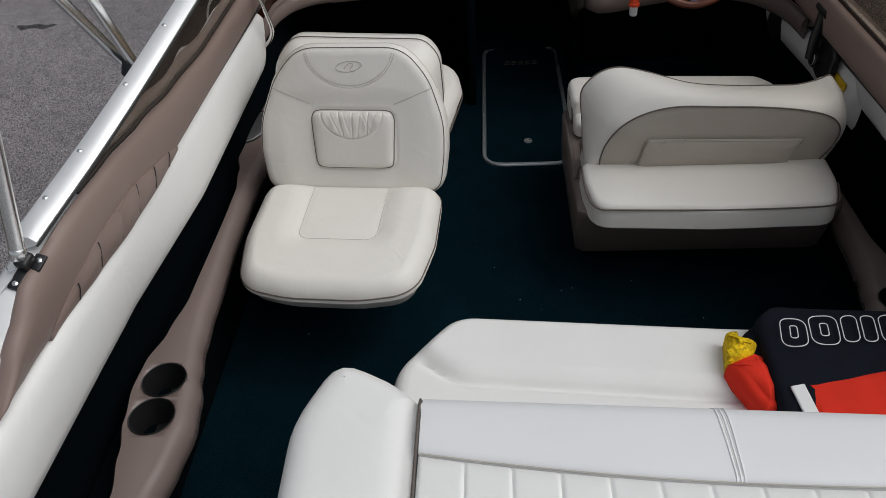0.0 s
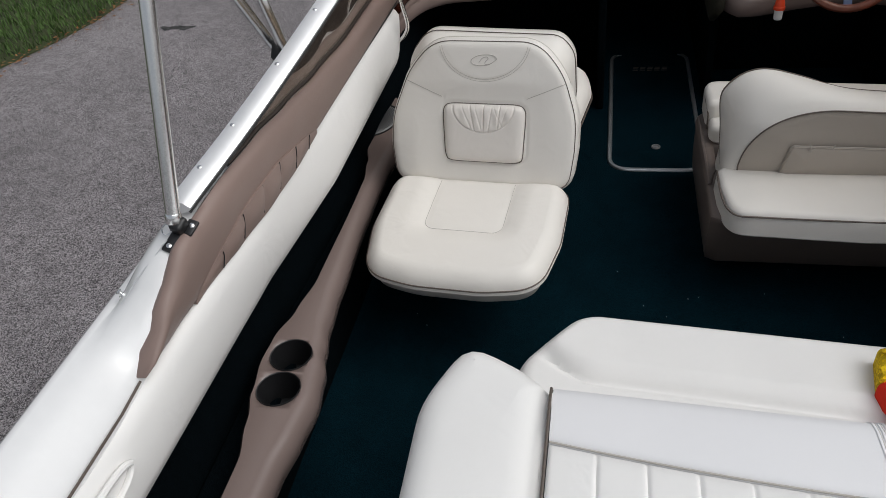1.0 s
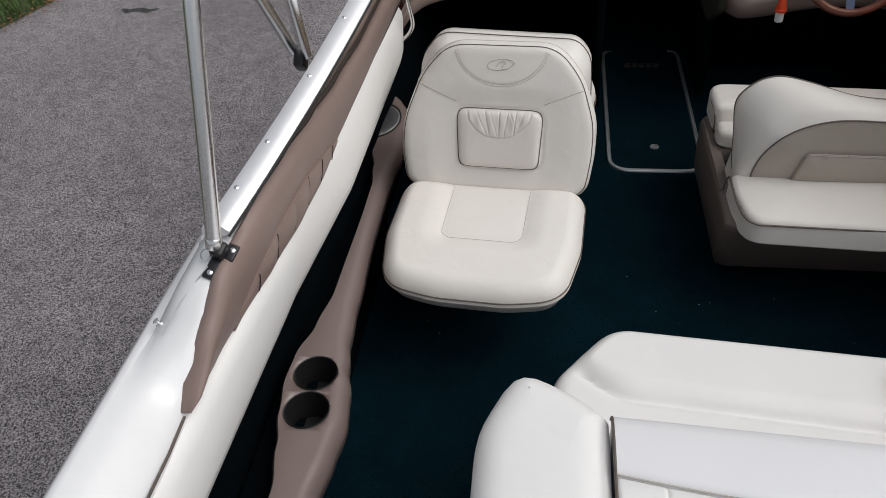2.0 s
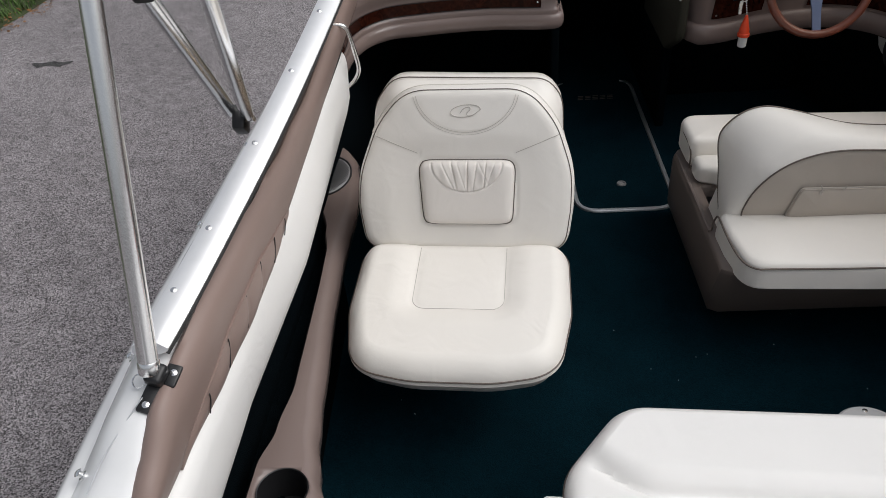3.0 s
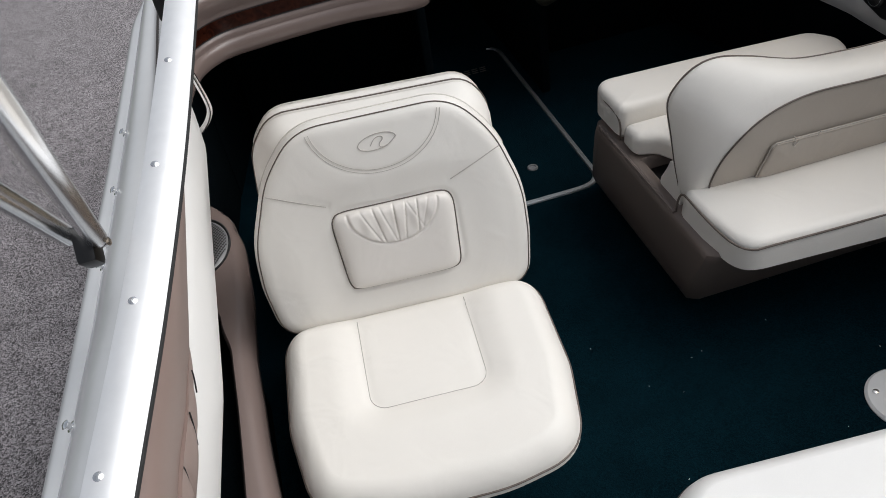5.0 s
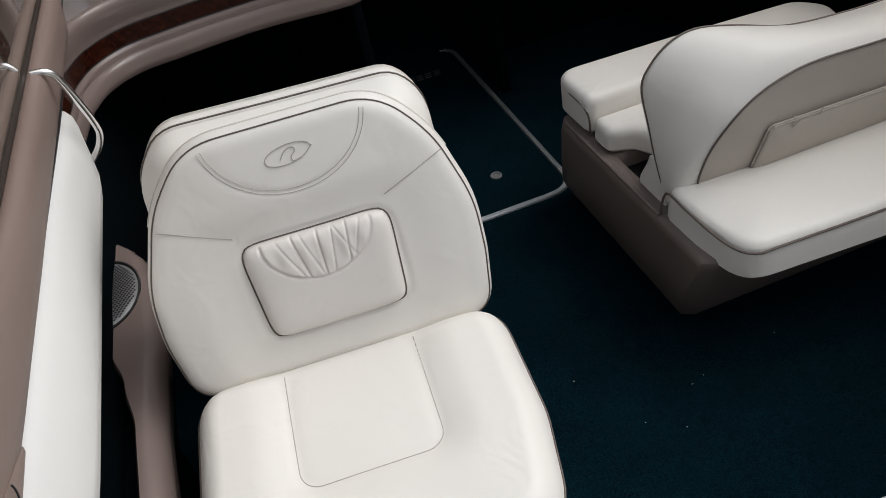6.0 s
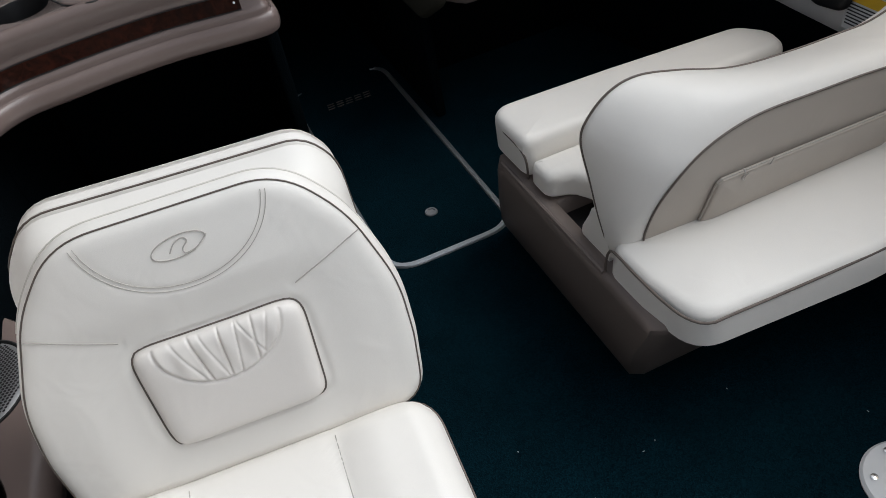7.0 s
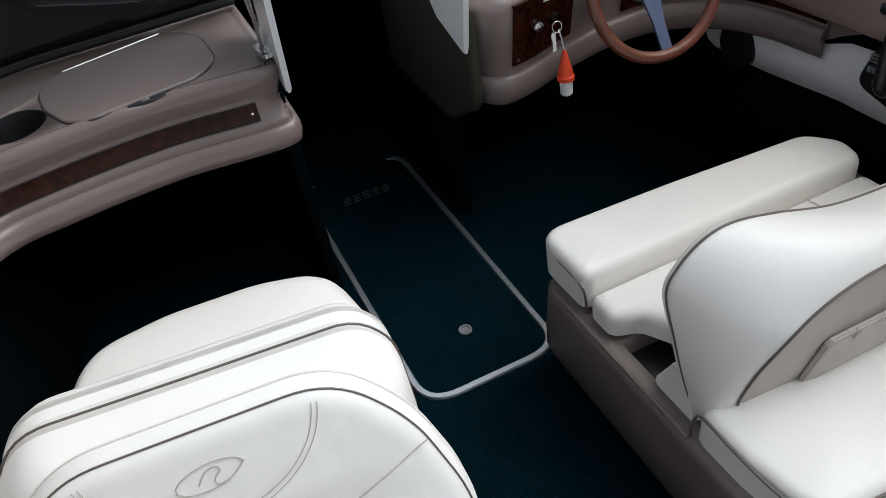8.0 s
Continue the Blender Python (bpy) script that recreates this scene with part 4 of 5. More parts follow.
# ---- helm seat ----
helm = thing("driving_seat", (0.48, 3.8, 0), "wide white vinyl helm seat on a brown-grey box base", "boat seat")
bm = bmesh.new()
rings = []
for z, x0, x1, y0, y1 in ((0.058, 0.114, 0.80, 3.586, 4.135), (0.066, 0.108, 0.808, 3.578, 4.142), (0.14, 0.103, 0.812, 3.560, 4.128), (0.238, 0.099, 0.815, 3.515, 4.108), (0.254, 0.101, 0.814, 3.512, 4.104), (0.260, 0.107, 0.808, 3.516, 4.098)):
    rings.append([q.to_3d() + Vector((0, 0, z)) for q in rounded([(x0, y0, 0.014), (x1, y0, 0.014), (x1, y1, 0.05), (x0, y1, 0.05)], 80)])
loft(bm, rings)
base = part("base", bm, BASE, helm, "brown-grey moulded seat box", 45)
cut(base, [block(0.136, 0.225, 3.785, 3.885, 0.10, 0.40, 0.004)])
# Black fill gives the cut hole the darkness of its depth by colour.
part("hole_shade", block(0.137, 0.224, 3.786, 3.884, 0.10, 0.225, 0.002), BLACK, base, "black fill drawn as the shade inside the hollow")
part("plinth", block(0.19, 0.76, 3.68, 4.06, 0.0, 0.08, 0.005), LINING, helm)
part("rim", tube(bmesh.new(), [(0.1075, y, 0.2605) for y in np.linspace(3.672, 4.06, 20)], 0.005, sides=8), BASE, helm)
out = rounded([(0.136, 3.455, 0.06), (0.45, 3.437, 0.5), (0.756, 3.445, 0.06), (0.791, 3.55, 0.1), (0.798, 3.675, 0.03), (0.118, 3.675, 0.03), (0.120, 3.57, 0.1)], 128)
am = pose(0, 0, 0.245)
bm = pad(out, 0.080, 0.022, 0.010, am, under=-0.003, foot=0.008, rings=12)
cush = part("aft_cushion", bm, VINYL, helm, "white vinyl aft-facing cushion")
part("piping", tube(bmesh.new(), smooth_line([(0.112, 3.674, 0.243), (0.114, 3.674, 0.285), (0.119, 3.668, 0.310), (0.1195, 3.645, 0.314), (0.1185, 3.60, 0.314), (0.121, 3.53, 0.313), (0.130, 3.480, 0.312), (0.153, 3.4535, 0.311), (0.20, 3.4495, 0.311), (0.45, 3.4405, 0.311), (0.70, 3.4445, 0.311), (0.760, 3.460, 0.312), (0.780, 3.505, 0.312), (0.791, 3.55, 0.312)], 90), 0.0024, sides=8), PIPING, cush, "dark grey piping")
lo = [(0.172, 0.312), (0.168, 0.345), (0.180, 0.405), (0.210, 0.460), (0.252, 0.492), (0.305, 0.512), (0.367, 0.520), (0.465, 0.516), (0.569, 0.511), (0.680, 0.498), (0.757, 0.474), (0.791, 0.430), (0.788, 0.370), (0.764, 0.314)]
hi = [(0.138, 0.262), (0.128, 0.345), (0.124, 0.412), (0.117, 0.490), (0.134, 0.530), (0.172, 0.561), (0.222, 0.570), (0.298, 0.552), (0.412, 0.516), (0.534, 0.503), (0.640, 0.500), (0.700, 0.500), (0.752, 0.512), (0.784, 0.526), (0.802, 0.495), (0.806, 0.42), (0.788, 0.312)]
A = smooth_line([(x, 3.650 - 0.033 * min(1.0, (z - 0.312) / 0.15), z) for x, z in lo], 110)
H = smooth_line([(x, 3.695 + 0.055 * min(1.0, (z - 0.262) / 0.20), z) for x, z in hi], 110)
bm = bmesh.new()
mid = Vector((0.48, 3.632, 0.312))
rows = []
for k in (0.02, 0.3, 0.6, 0.85, 0.96):
    rows.append([Vector((mid.x + (p.x - mid.x) * k, p.y * k + mid.y * (1 - k) - 0.002, mid.z + (p.z - mid.z) * k)) for p in A])
rows.append(A)
face_rows, rows = rows, [A]
for k in (0.08, 0.2, 0.35, 0.5, 0.65, 0.8, 0.92, 1.0):
    row = []
    for a, h in zip(A, H):
        q = a.lerp(h, k)
        outward = Vector((a.x - mid.x, 0, (a.z - 0.34) * 1.6))
        if outward.length > 0:
            outward.normalize()
        row.append(q + outward * 0.024 * math.sin(math.pi * k ** 0.62) ** 0.9)
    rows.append(row)
for d, y in ((0.006, 0.006), (0.02, 0.018), (0.06, 0.028)):
    rows.append([Vector((h.x + (0.48 - h.x) * d, h.y + y, h.z - d * 0.6 * (h.z > 0.32))) for h in H])
rows.append([Vector((0.48 + (h.x - 0.48) * 0.3, 3.80, 0.29 + (h.z - 0.29) * 0.3)) for h in H])
loft(bm, rows, closed=False, caps=False)
rest = part("backrest", bm, VINYL, helm, "white vinyl backrest with swept shoulders", 70)
# Face and panel carry the shoulder roll's shade in their base colour.
bm = bmesh.new()
loft(bm, face_rows, closed=False, caps=False)
part("aft_face", bm, SHADED_SAND, rest, "sand vinyl backrest face, darkened as its own shade", 70)
bm = bmesh.new()
loft(bm, [[Vector((x, y, z)) for y, z in ((3.69, 0.255), (3.79 + d, 0.255), (3.785 + d, 0.275), (3.745, 0.345), (3.70, 0.345))] for x, d in ((0.131, -0.01), (0.135, 0.0), (0.20, 0.0), (0.30, 0.0))])
part("side_gusset", bm, VINYL, rest)
part("aft_piping", tube(bmesh.new(), [p + Vector((0, -0.002, 0)) for p in A], 0.0020, sides=8), PIPING, rest, "dark grey piping")
part("top_piping", tube(bmesh.new(), [p + Vector((0, 0, 0.001)) for p in H], 0.0020, sides=8), PIPING, rest, "dark grey piping")
PANEL = rounded([(-0.196, 0.002, 0.006), (0.205, -0.004, 0.006), (0.236, 0.098, 0.008), (-0.180, 0.110, 0.010)], 96)
PM = plane_frame((0.465, 3.644, 0.315), (1, 0, 0), (0, -0.22, 1))
panel = part("aft_panel", pad(PANEL, 0.014, 0.010, 0.006, PM), SHADED_SAND, rest, "padded sand vinyl lower panel, darkened as shade")
part("panel_welt", tube(bmesh.new(), [PM @ Vector((p.x * 1.006, 0.052 + (p.y - 0.052) * 1.02, 0.008)) for p in PANEL], 0.0011, True, 6), SEAM, panel)
part("foot_line", tube(bmesh.new(), smooth_line([A[0] + Vector((0.002, -0.003, 0.004)), A[0] + Vector((0.04, -0.006, 0.004))] + [PM @ Vector((x, 0.0, 0.010)) for x in (-0.19, -0.1, 0.0, 0.1, 0.20)] + [Vector((0.70, 3.640, 0.319)), Vector((0.762, 3.643, 0.318))], 50), 0.0019, sides=6), PIPING, rest, "dark grey piping")
# Darker tubes put in for the crease shade of the wrinkles.
for pts in ([(0.326, 3.6065, 0.432), (0.331, 3.606, 0.420), (0.328, 3.608, 0.410), (0.334, 3.610, 0.402)], [(0.340, 3.611, 0.398), (0.333, 3.609, 0.408), (0.340, 3.607, 0.416)], [(0.385, 3.604, 0.430), (0.383, 3.608, 0.415)]):
    part("wrinkle", tube(bmesh.new(), smooth_line(pts, 12), 0.0012, sides=6), SEAM, panel)
out = rounded([(0.118, 3.972, 0.022), (0.745, 3.965, 0.03), (0.762, 4.03, 0.06), (0.715, 4.095, 0.06), (0.40, 4.118, 0.6), (0.116, 4.130, 0.05)], 112)
bm = pad(out, 0.094, 0.022, 0.003, pose(0, 0, 0.266), rings=10)
cush = part("forward_cushion", bm, VINYL, helm, "white vinyl front cushion")
part("piping", tube(bmesh.new(), smooth_line([(0.20, 4.124, 0.330), (0.150, 4.122, 0.332), (0.125, 4.105, 0.334), (0.119, 4.06, 0.336), (0.119, 4.01, 0.335), (0.121, 3.984, 0.326), (0.123, 3.974, 0.305), (0.123, 3.973, 0.268)], 50), 0.0024, sides=8), PIPING, cush, "dark grey piping")
out = rounded([(0.225, 3.77, 0.03), (0.75, 3.77, 0.03), (0.75, 3.966, 0.02), (0.124, 3.966, 0.018), (0.124, 3.898, 0.025), (0.172, 3.880, 0.03), (0.20, 3.83, 0.03)], 128)
bm = pad(out, 0.062, 0.022, 0.004, pose(0, 0, 0.258), rings=10, spine=(Vector((0.26, 3.90)), Vector((0.68, 3.87))))
cush = part("middle_cushion", bm, VINYL, helm, "white vinyl centre cushion with notched corner")
part("seam", on_pad([(0.60, 3.955, 0.322), (0.605, 3.89, 0.3235), (0.61, 3.82, 0.322)], Matrix(), 0.0011), SEAM, cush)

# ---- aft bench ----
bench = thing("aft_bench", (0.2, 2.8, 0), "white vinyl aft bench below the sun pad", "bench seat")
out = rounded([(-0.36, 2.62, 0.02), (0.80, 2.56, 0.02), (0.80, 2.984, 0.05), (0.35, 3.009, 0.8), (-0.225, 3.055, 0.10), (-0.345, 2.905, 0.12)], 300)


def crease_y(x):
    return 2.831 - 0.09 * x + 0.06 * bump_step(-x, 0.17, 0.32) ** 1.5


def bench_relief(x, y):
    t = crease_y(x)
    fade = 1 - bump_step(-x, 0.26, 0.33)
    return fade * (0.018 * bump_step(y, t - 0.004, t + 0.05) - 0.009 * math.exp(-((y - t) / 0.011) ** 2))


bm = pad(out, 0.10, 0.035, 0.004, pose(0, 0, 0.225), under=0.02, height=bench_relief, rings=100, spine=(Vector((-0.05, 2.78)), Vector((0.65, 2.76))))
cush = part("seat_cushion", bm, WHITE_VINYL, bench, "white vinyl seat cushion with rolled front")
part("piping", tube(bmesh.new(), [Vector((p.x, p.y, 0.292)) for p in out], 0.0024, True, 8), PIPING, cush, "dark grey piping")
part("base", block(-0.28, 0.80, 2.3, 2.90, 0.0, 0.23, 0.02), GELCOAT, bench, "white moulded bench base")

sunpad = thing("sun_pad", (0.2, 2.1, 0), "white vinyl sun pad with pleated panels", "sun pad")
out = rounded([(-0.435, 1.3, 0.03), (-0.256, 1.3, 0.005), (-0.256, 2.622, 0.012), (-0.30, 2.662, 0.2), (-0.410, 2.722, 0.10), (-0.468, 2.58, 0.2)], 128)
bm = pad(out, 0.34, 0.05, 0.002, pose(0, 0, 0.233), rings=10, spine=(Vector((-0.352, 1.5)), Vector((-0.352, 2.45))))
arm = part("corner_bolster", bm, WHITE_VINYL, sunpad, "white rounded corner bolster")
part("welt", tube(bmesh.new(), smooth_line([(-0.255, 2.622, 0.545), (-0.2555, 2.60, 0.570), (-0.255, 2.5, 0.578), (-0.254, 2.0, 0.578), (-0.254, 1.3, 0.578)], 60), 0.0024, sides=8), PIPING, arm, "dark grey piping")


def groove_y(x):
    return 2.507 - 0.16 * (x + 0.25) + 0.11 * (x + 0.25) ** 2


bm = bmesh.new()
rows = []
xs = np.linspace(-0.252, 0.80, 120)
for k in range(15):
    row = []
    for x in xs:
        front = 2.634 - 0.050 * (x + 0.25)
        g = groove_y(x)
        prof = [(front - 0.05, 0.24), (front - 0.002, 0.32), (front + 0.002, 0.46), (front, 0.515), (front - 0.006, 0.545), (front - 0.02, 0.561), (front - 0.04, 0.568), (front - 0.06, 0.570), ((front + g) / 2 - 0.01, 0.571), (g + 0.03, 0.570), (g + 0.012, 0.569), (g + 0.003, 0.566), (g, 0.562), (g - 0.05, 0.46), (front - 0.3, 0.24)]
        y, z = prof[k]
        row.append(Vector((x, y, z)))
    rows.append(row)
loft(bm, [list(r) for r in zip(*rows)], closed=True, caps=True)
part("top_band", bm, BAND, sunpad, "smooth white vinyl band", 60)
g, front = groove_y(0.215), 2.634 - 0.050 * 0.465
# Grey THREAD tubes paint the shade between the raised white BAND ridges.
for dx, mat, r in ((-0.0075, BAND, 0.0022), (-0.0036, THREAD, 0.0008), (0.0, BAND, 0.0020), (0.0036, THREAD, 0.0008), (0.0075, BAND, 0.0022)):
    pts = [(0.215 + dx * w, y, z - 0.0004) for w, y, z in ((0.75, g + 0.001, 0.5645), (0.75, g + 0.012, 0.569), (0.8, g + 0.03, 0.570), (0.9, (front + g) / 2 - 0.01, 0.571), (1, front - 0.06, 0.570), (1, front - 0.04, 0.568), (1, front - 0.02, 0.561), (1, front - 0.006, 0.545), (1, front, 0.515))]
    part("stitching", tube(bmesh.new(), pts, r, sides=6), mat, sunpad)
part("band_welt", tube(bmesh.new(), [(x, groove_y(x) - 0.001, 0.5655) for x in xs], 0.0015, sides=6), SEAM, sunpad)
bm = bmesh.new()
rows = []
for x in np.linspace(-0.252, 0.80, 420):
    g = groove_y(x)
    w = ((x + 0.252) % 0.0705) / 0.0705
    puff = -0.0045 * (abs(2 * w - 1)) ** 16
    ring = [(g - 0.004, 0.46), (g - 0.002, 0.560), (g - 0.007, 0.566), (g - 0.03, 0.568), (g - 0.10, 0.568), (1.9, 0.568), (1.32, 0.568), (1.3, 0.557), (1.3, 0.46)]
    rows.append([Vector((x, y, z + (puff if 1 < i < 7 else 0))) for i, (y, z) in enumerate(ring)])
loft(bm, rows)
part("pleated_panel", bm, WHITE_VINYL, sunpad, "white vinyl panel with straight pleats", 60)
part("engine_box", block(-0.41, 0.80, 1.2, 2.46, 0.0, 0.47, 0.02), GELCOAT, sunpad, "white moulded engine box")

# ---- folded life vest on the bench ----
vest = thing("life_vest", (0.6, 2.85, 0.33), "folded black and red life vest with yellow mesh", "life vest")


def cloth(outline, z, thick, crown, wave, mat, name, label, seed):
    def lumps(x, y):
        return wave * (noise.noise(Vector((x * 9 + seed, y * 9, 0.3))) + 0.5 * noise.noise(Vector((x * 22 + seed, y * 22, 1.3))))
    return part(name, pad(rounded(outline, 112), thick, min(0.02, thick * 0.45), crown, pose(0, 0, z), height=lumps, rings=22, foot=min(0.012, thick * 0.3)), mat, vest, label, 80)


cloth([(0.375, 2.73, 0.03), (0.80, 2.72, 0.03), (0.80, 2.965, 0.05), (0.44, 3.00, 0.04), (0.372, 2.94, 0.03)], 0.318, 0.055, 0.006, 0.008, NAVY, "back_panel", "black fabric panel", 2.0)
cloth([(0.316, 2.848, 0.012), (0.364, 2.735, 0.02), (0.43, 2.74, 0.03), (0.425, 2.86, 0.04), (0.378, 2.885, 0.015)], 0.322, 0.060, 0.012, 0.016, RED, "shoulder_fold", "red fabric fold", 5.0)
cloth([(0.320, 2.846, 0.006), (0.376, 2.870, 0.008), (0.392, 2.898, 0.008), (0.336, 2.932, 0.006)], 0.330, 0.066, 0.006, 0.002, YELLOW, "mesh_corner", "yellow mesh fabric corner", 7.0)
cloth([(0.383, 2.700, 0.02), (0.80, 2.70, 0.03), (0.80, 2.965, 0.05), (0.44, 2.995, 0.04), (0.398, 2.955, 0.03)], 0.350, 0.052, 0.008, 0.006, NAVY, "front_panel", "black fabric front panel", 1.0)
cloth([(0.434, 2.686, 0.008), (0.80, 2.686, 0.01), (0.80, 2.838, 0.02), (0.60, 2.812, 0.2), (0.436, 2.778, 0.008)], 0.364, 0.046, 0.004, 0.004, RED, "lower_panel", "red fabric lower panel", 9.0)
cloth([(0.416, 2.690, 0.002), (0.443, 2.686, 0.002), (0.437, 2.772, 0.002), (0.410, 2.766, 0.002)], 0.4040, 0.0055, 0.0, 0.0005, WHITE, "white_flash", "white fabric flash", 3.0)


def print_height(x, y):
    return 0.4115 + 0.006 * (noise.noise(Vector((x * 9 + 1, y * 9, 0.3))) + 0.5 * noise.noise(Vector((x * 22 + 1, y * 22, 1.3)))) + 0.004


for x0, x1, y0, y1, cut_in in ((0.428, 0.478, 2.858, 2.932, True), (0.486, 0.540, 2.862, 2.940, True), (0.548, 0.578, 2.868, 2.938, False), (0.586, 0.612, 2.868, 2.938, False), (0.620, 0.665, 2.866, 2.938, True), (0.673, 0.72, 2.866, 2.938, True)):
    shapes = [(x0, x1, y0, y1, 0.020)]
    if cut_in:
        w, h = x1 - x0, y1 - y0
        shapes.append((x0 + 0.36 * w, x1 - 0.36 * w, y0 + 0.28 * h, y1 - 0.28 * h, 0.006))
    for a, b, c, d, r in shapes:
        lean = 0.10 * (d - c)
        ring = rounded([(a - lean, c, r), (b - lean, c, r), (b + lean, d, r), (a + lean, d, r)], 44)
        part("emblem_outline", tube(bmesh.new(), [Vector((p.x, p.y, print_height(p.x, p.y))) for p in ring], 0.0011, True, 6), WHITE, vest, "white outlined print")

# ---- port dash ----
dash = thing("port_dash", (-0.52, 4.6, 0.49), "taupe moulded passenger dash with wood strip and glovebox", "dash")
LIP = smooth_line([(-0.872, 4.10, 0.494), (-0.868, 4.20, 0.494), (-0.858, 4.29, 0.492), (-0.843, 4.355, 0.490), (-0.812, 4.425, 0.488), (-0.750, 4.480, 0.486), (-0.66, 4.501, 0.484), (-0.55, 4.515, 0.484), (-0.42, 4.520, 0.484), (-0.28, 4.502, 0.484), (-0.217, 4.502, 0.484), (-0.190, 4.522, 0.486), (-0.184, 4.60, 0.490), (-0.186, 5.0, 0.505)], 140)
PROFILE = [(0.05, -0.002), (0.012, 0.002), (0.002, 0.010), (0.0, 0.022), (0.001, 0.036), (0.005, 0.045), (0.012, 0.048), (0.016, 0.045), (0.018, 0.047), (0.016, 0.054), (0.018, 0.061), (0.024, 0.065), (0.026, 0.106), (0.021, 0.122), (0.013, 0.142), (0.010, 0.155), (0.011, 0.164), (0.015, 0.171), (0.020, 0.1745), (0.025, 0.1740), (0.030, 0.1720), (0.035, 0.170), (0.045, 0.1695)]


def dash_rings(lip, profile):
    """Sections across the dash; the rolled crest dips where fingers reach the lid."""
    rings = []
    for i, p in enumerate(lip):
        d = (lip[min(i + 5, len(lip) - 1)] - lip[max(i - 5, 0)])
        n = Vector((-d.y, d.x, 0)).normalized()
        dip = 0.007 * math.exp(-((p.x + 0.447) / 0.032) ** 2) * (p.y < 4.6) + 0.004 * bump_step(p.x, -0.27, -0.22)
        ring = []
        for a, h in profile:
            q = p + n * a * (1 - 0.6 * bump_step(4.36, p.y, p.y + 0.12))
            q.x = max(q.x, -0.898)
            q.z = p.z + h + (0.49 - p.z) * bump_step(h, 0.0, 0.06) - dip * bump_step(h, 0.15, 0.18)
            ring.append(q)
        rings.append(ring)
    return rings


bm = bmesh.new()
loft(bm, dash_rings(LIP, PROFILE), closed=False, caps=False)
fascia = part("fascia", bm, TAUPE, dash, "", 60)
rings = dash_rings(LIP, [(0.029, 0.066), (0.0225, 0.068), (0.0235, 0.104), (0.030, 0.106)])
last = min(range(len(LIP)), key=lambda i: (LIP[i] - Vector((-0.250, 4.500, 0.484))).length)
bm = bmesh.new()
loft(bm, rings[6:last])
strip = part("wood_strip", bm, WOOD, dash, "dark burl wood trim strip")
for k in (1, 2):
    part("trim_line", tube(bmesh.new(), [r[k] + Vector((0, -0.0004, 0.0006 if k > 1 else -0.0006)) for r in rings[6:last]], 0.0012, sides=6), BLACK, strip)
part("screw", spun([(0.0028, 0), (0.0028, 0.002)], rings[last - 1][1].lerp(rings[last - 1][2], 0.5) + Vector((-0.012, -0.0005, 0)), (0, -1, 0.2), 10), STEEL, strip)
bm = bmesh.new()
edge = [Vector((r[-2].x, r[-2].y, 0.661)) for r in dash_rings(LIP, PROFILE)]
edge = [p for p in edge if p.x > -0.86 and 4.42 < p.y < 4.97]
vs = [bm.verts.new(p) for p in edge] + [bm.verts.new(q) for q in ((-0.245, 4.98, 0.661), (-0.78, 4.98, 0.661), (-0.855, 4.62, 0.661))]
top = bm.faces.new(vs)
ext = bmesh.ops.extrude_face_region(bm, geom=[top])
bmesh.ops.translate(bm, verts=[v for v in ext["geom"] if isinstance(v, bmesh.types.BMVert)], vec=(0, 0, -0.012))
desk = part("top", bm, TAUPE, dash)
cup = [Vector((-0.686 + 0.060 * math.cos(w), 4.616 + 0.066 * math.sin(w), 0)) for w in np.linspace(0, 2 * math.pi, 48, endpoint=False)]
bm = bmesh.new()
loft(bm, [[p + Vector((0, 0, z)) for p in cup] for z in (0.60, 0.75)])
bmesh.ops.recalc_face_normals(bm, faces=bm.faces)
cut(desk, [bm])
lid = rounded([(-0.630, 4.64, 0.12), (-0.592, 4.545, 0.07), (-0.545, 4.530, 0.05), (-0.47, 4.545, 0.2), (-0.335, 4.566, 0.10), (-0.296, 4.63, 0.10), (-0.305, 4.78, 0.12), (-0.372, 4.866, 0.09), (-0.60, 4.806, 0.10), (-0.640, 4.73, 0.10)], 160)
lidm = Matrix.Translation((0, 0, 0.6575))
glove = part("glovebox_lid", pad(lid, 0.009, 0.006, 0.003, lidm, foot=0.002), TAUPE, dash, "taupe glovebox lid with finger latch")
# Black tube paints the shade in the groove round the lid.
part("lid_gap_shade", tube(bmesh.new(), [Vector((p.x, p.y, 0.6612)) for p in lid], 0.0022, True, 6), BLACK, glove)
part("latch", block(-0.458, -0.440, 4.539, 4.549, 0.655, 0.6645, 0.003), BASE, glove, "brown-grey finger latch")
# No hollow is cut here; a flush black block paints the recess's shade.
part("latch_recess_shade", block(-0.485, -0.408, 4.536, 4.552, 0.650, 0.6622, 0.003), BLACK, glove, "black block drawn as the shade of the finger recess")
part("hinge_strip", tube(bmesh.new(), [(-0.585, 4.790, 0.6690), (-0.380, 4.838, 0.6690)], 0.0022, sides=6), STEEL, glove, "bright hinge strip")
bm = bmesh.new()
hub = Vector((-0.686, 4.616, 0))
loft(bm, [[hub + (p - hub) * k + Vector((0, 0, z)) for p in cup] for k, z in ((1.0, 0.6600), (0.98, 0.655), (0.94, 0.59), (0.90, 0.575), (0.02, 0.574))], caps=False)
part("cup_recess", bm, BLACK, dash, "black cup holder")
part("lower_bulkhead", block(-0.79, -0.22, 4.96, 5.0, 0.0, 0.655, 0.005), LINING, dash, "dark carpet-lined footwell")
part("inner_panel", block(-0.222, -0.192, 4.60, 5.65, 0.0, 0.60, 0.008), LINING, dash)


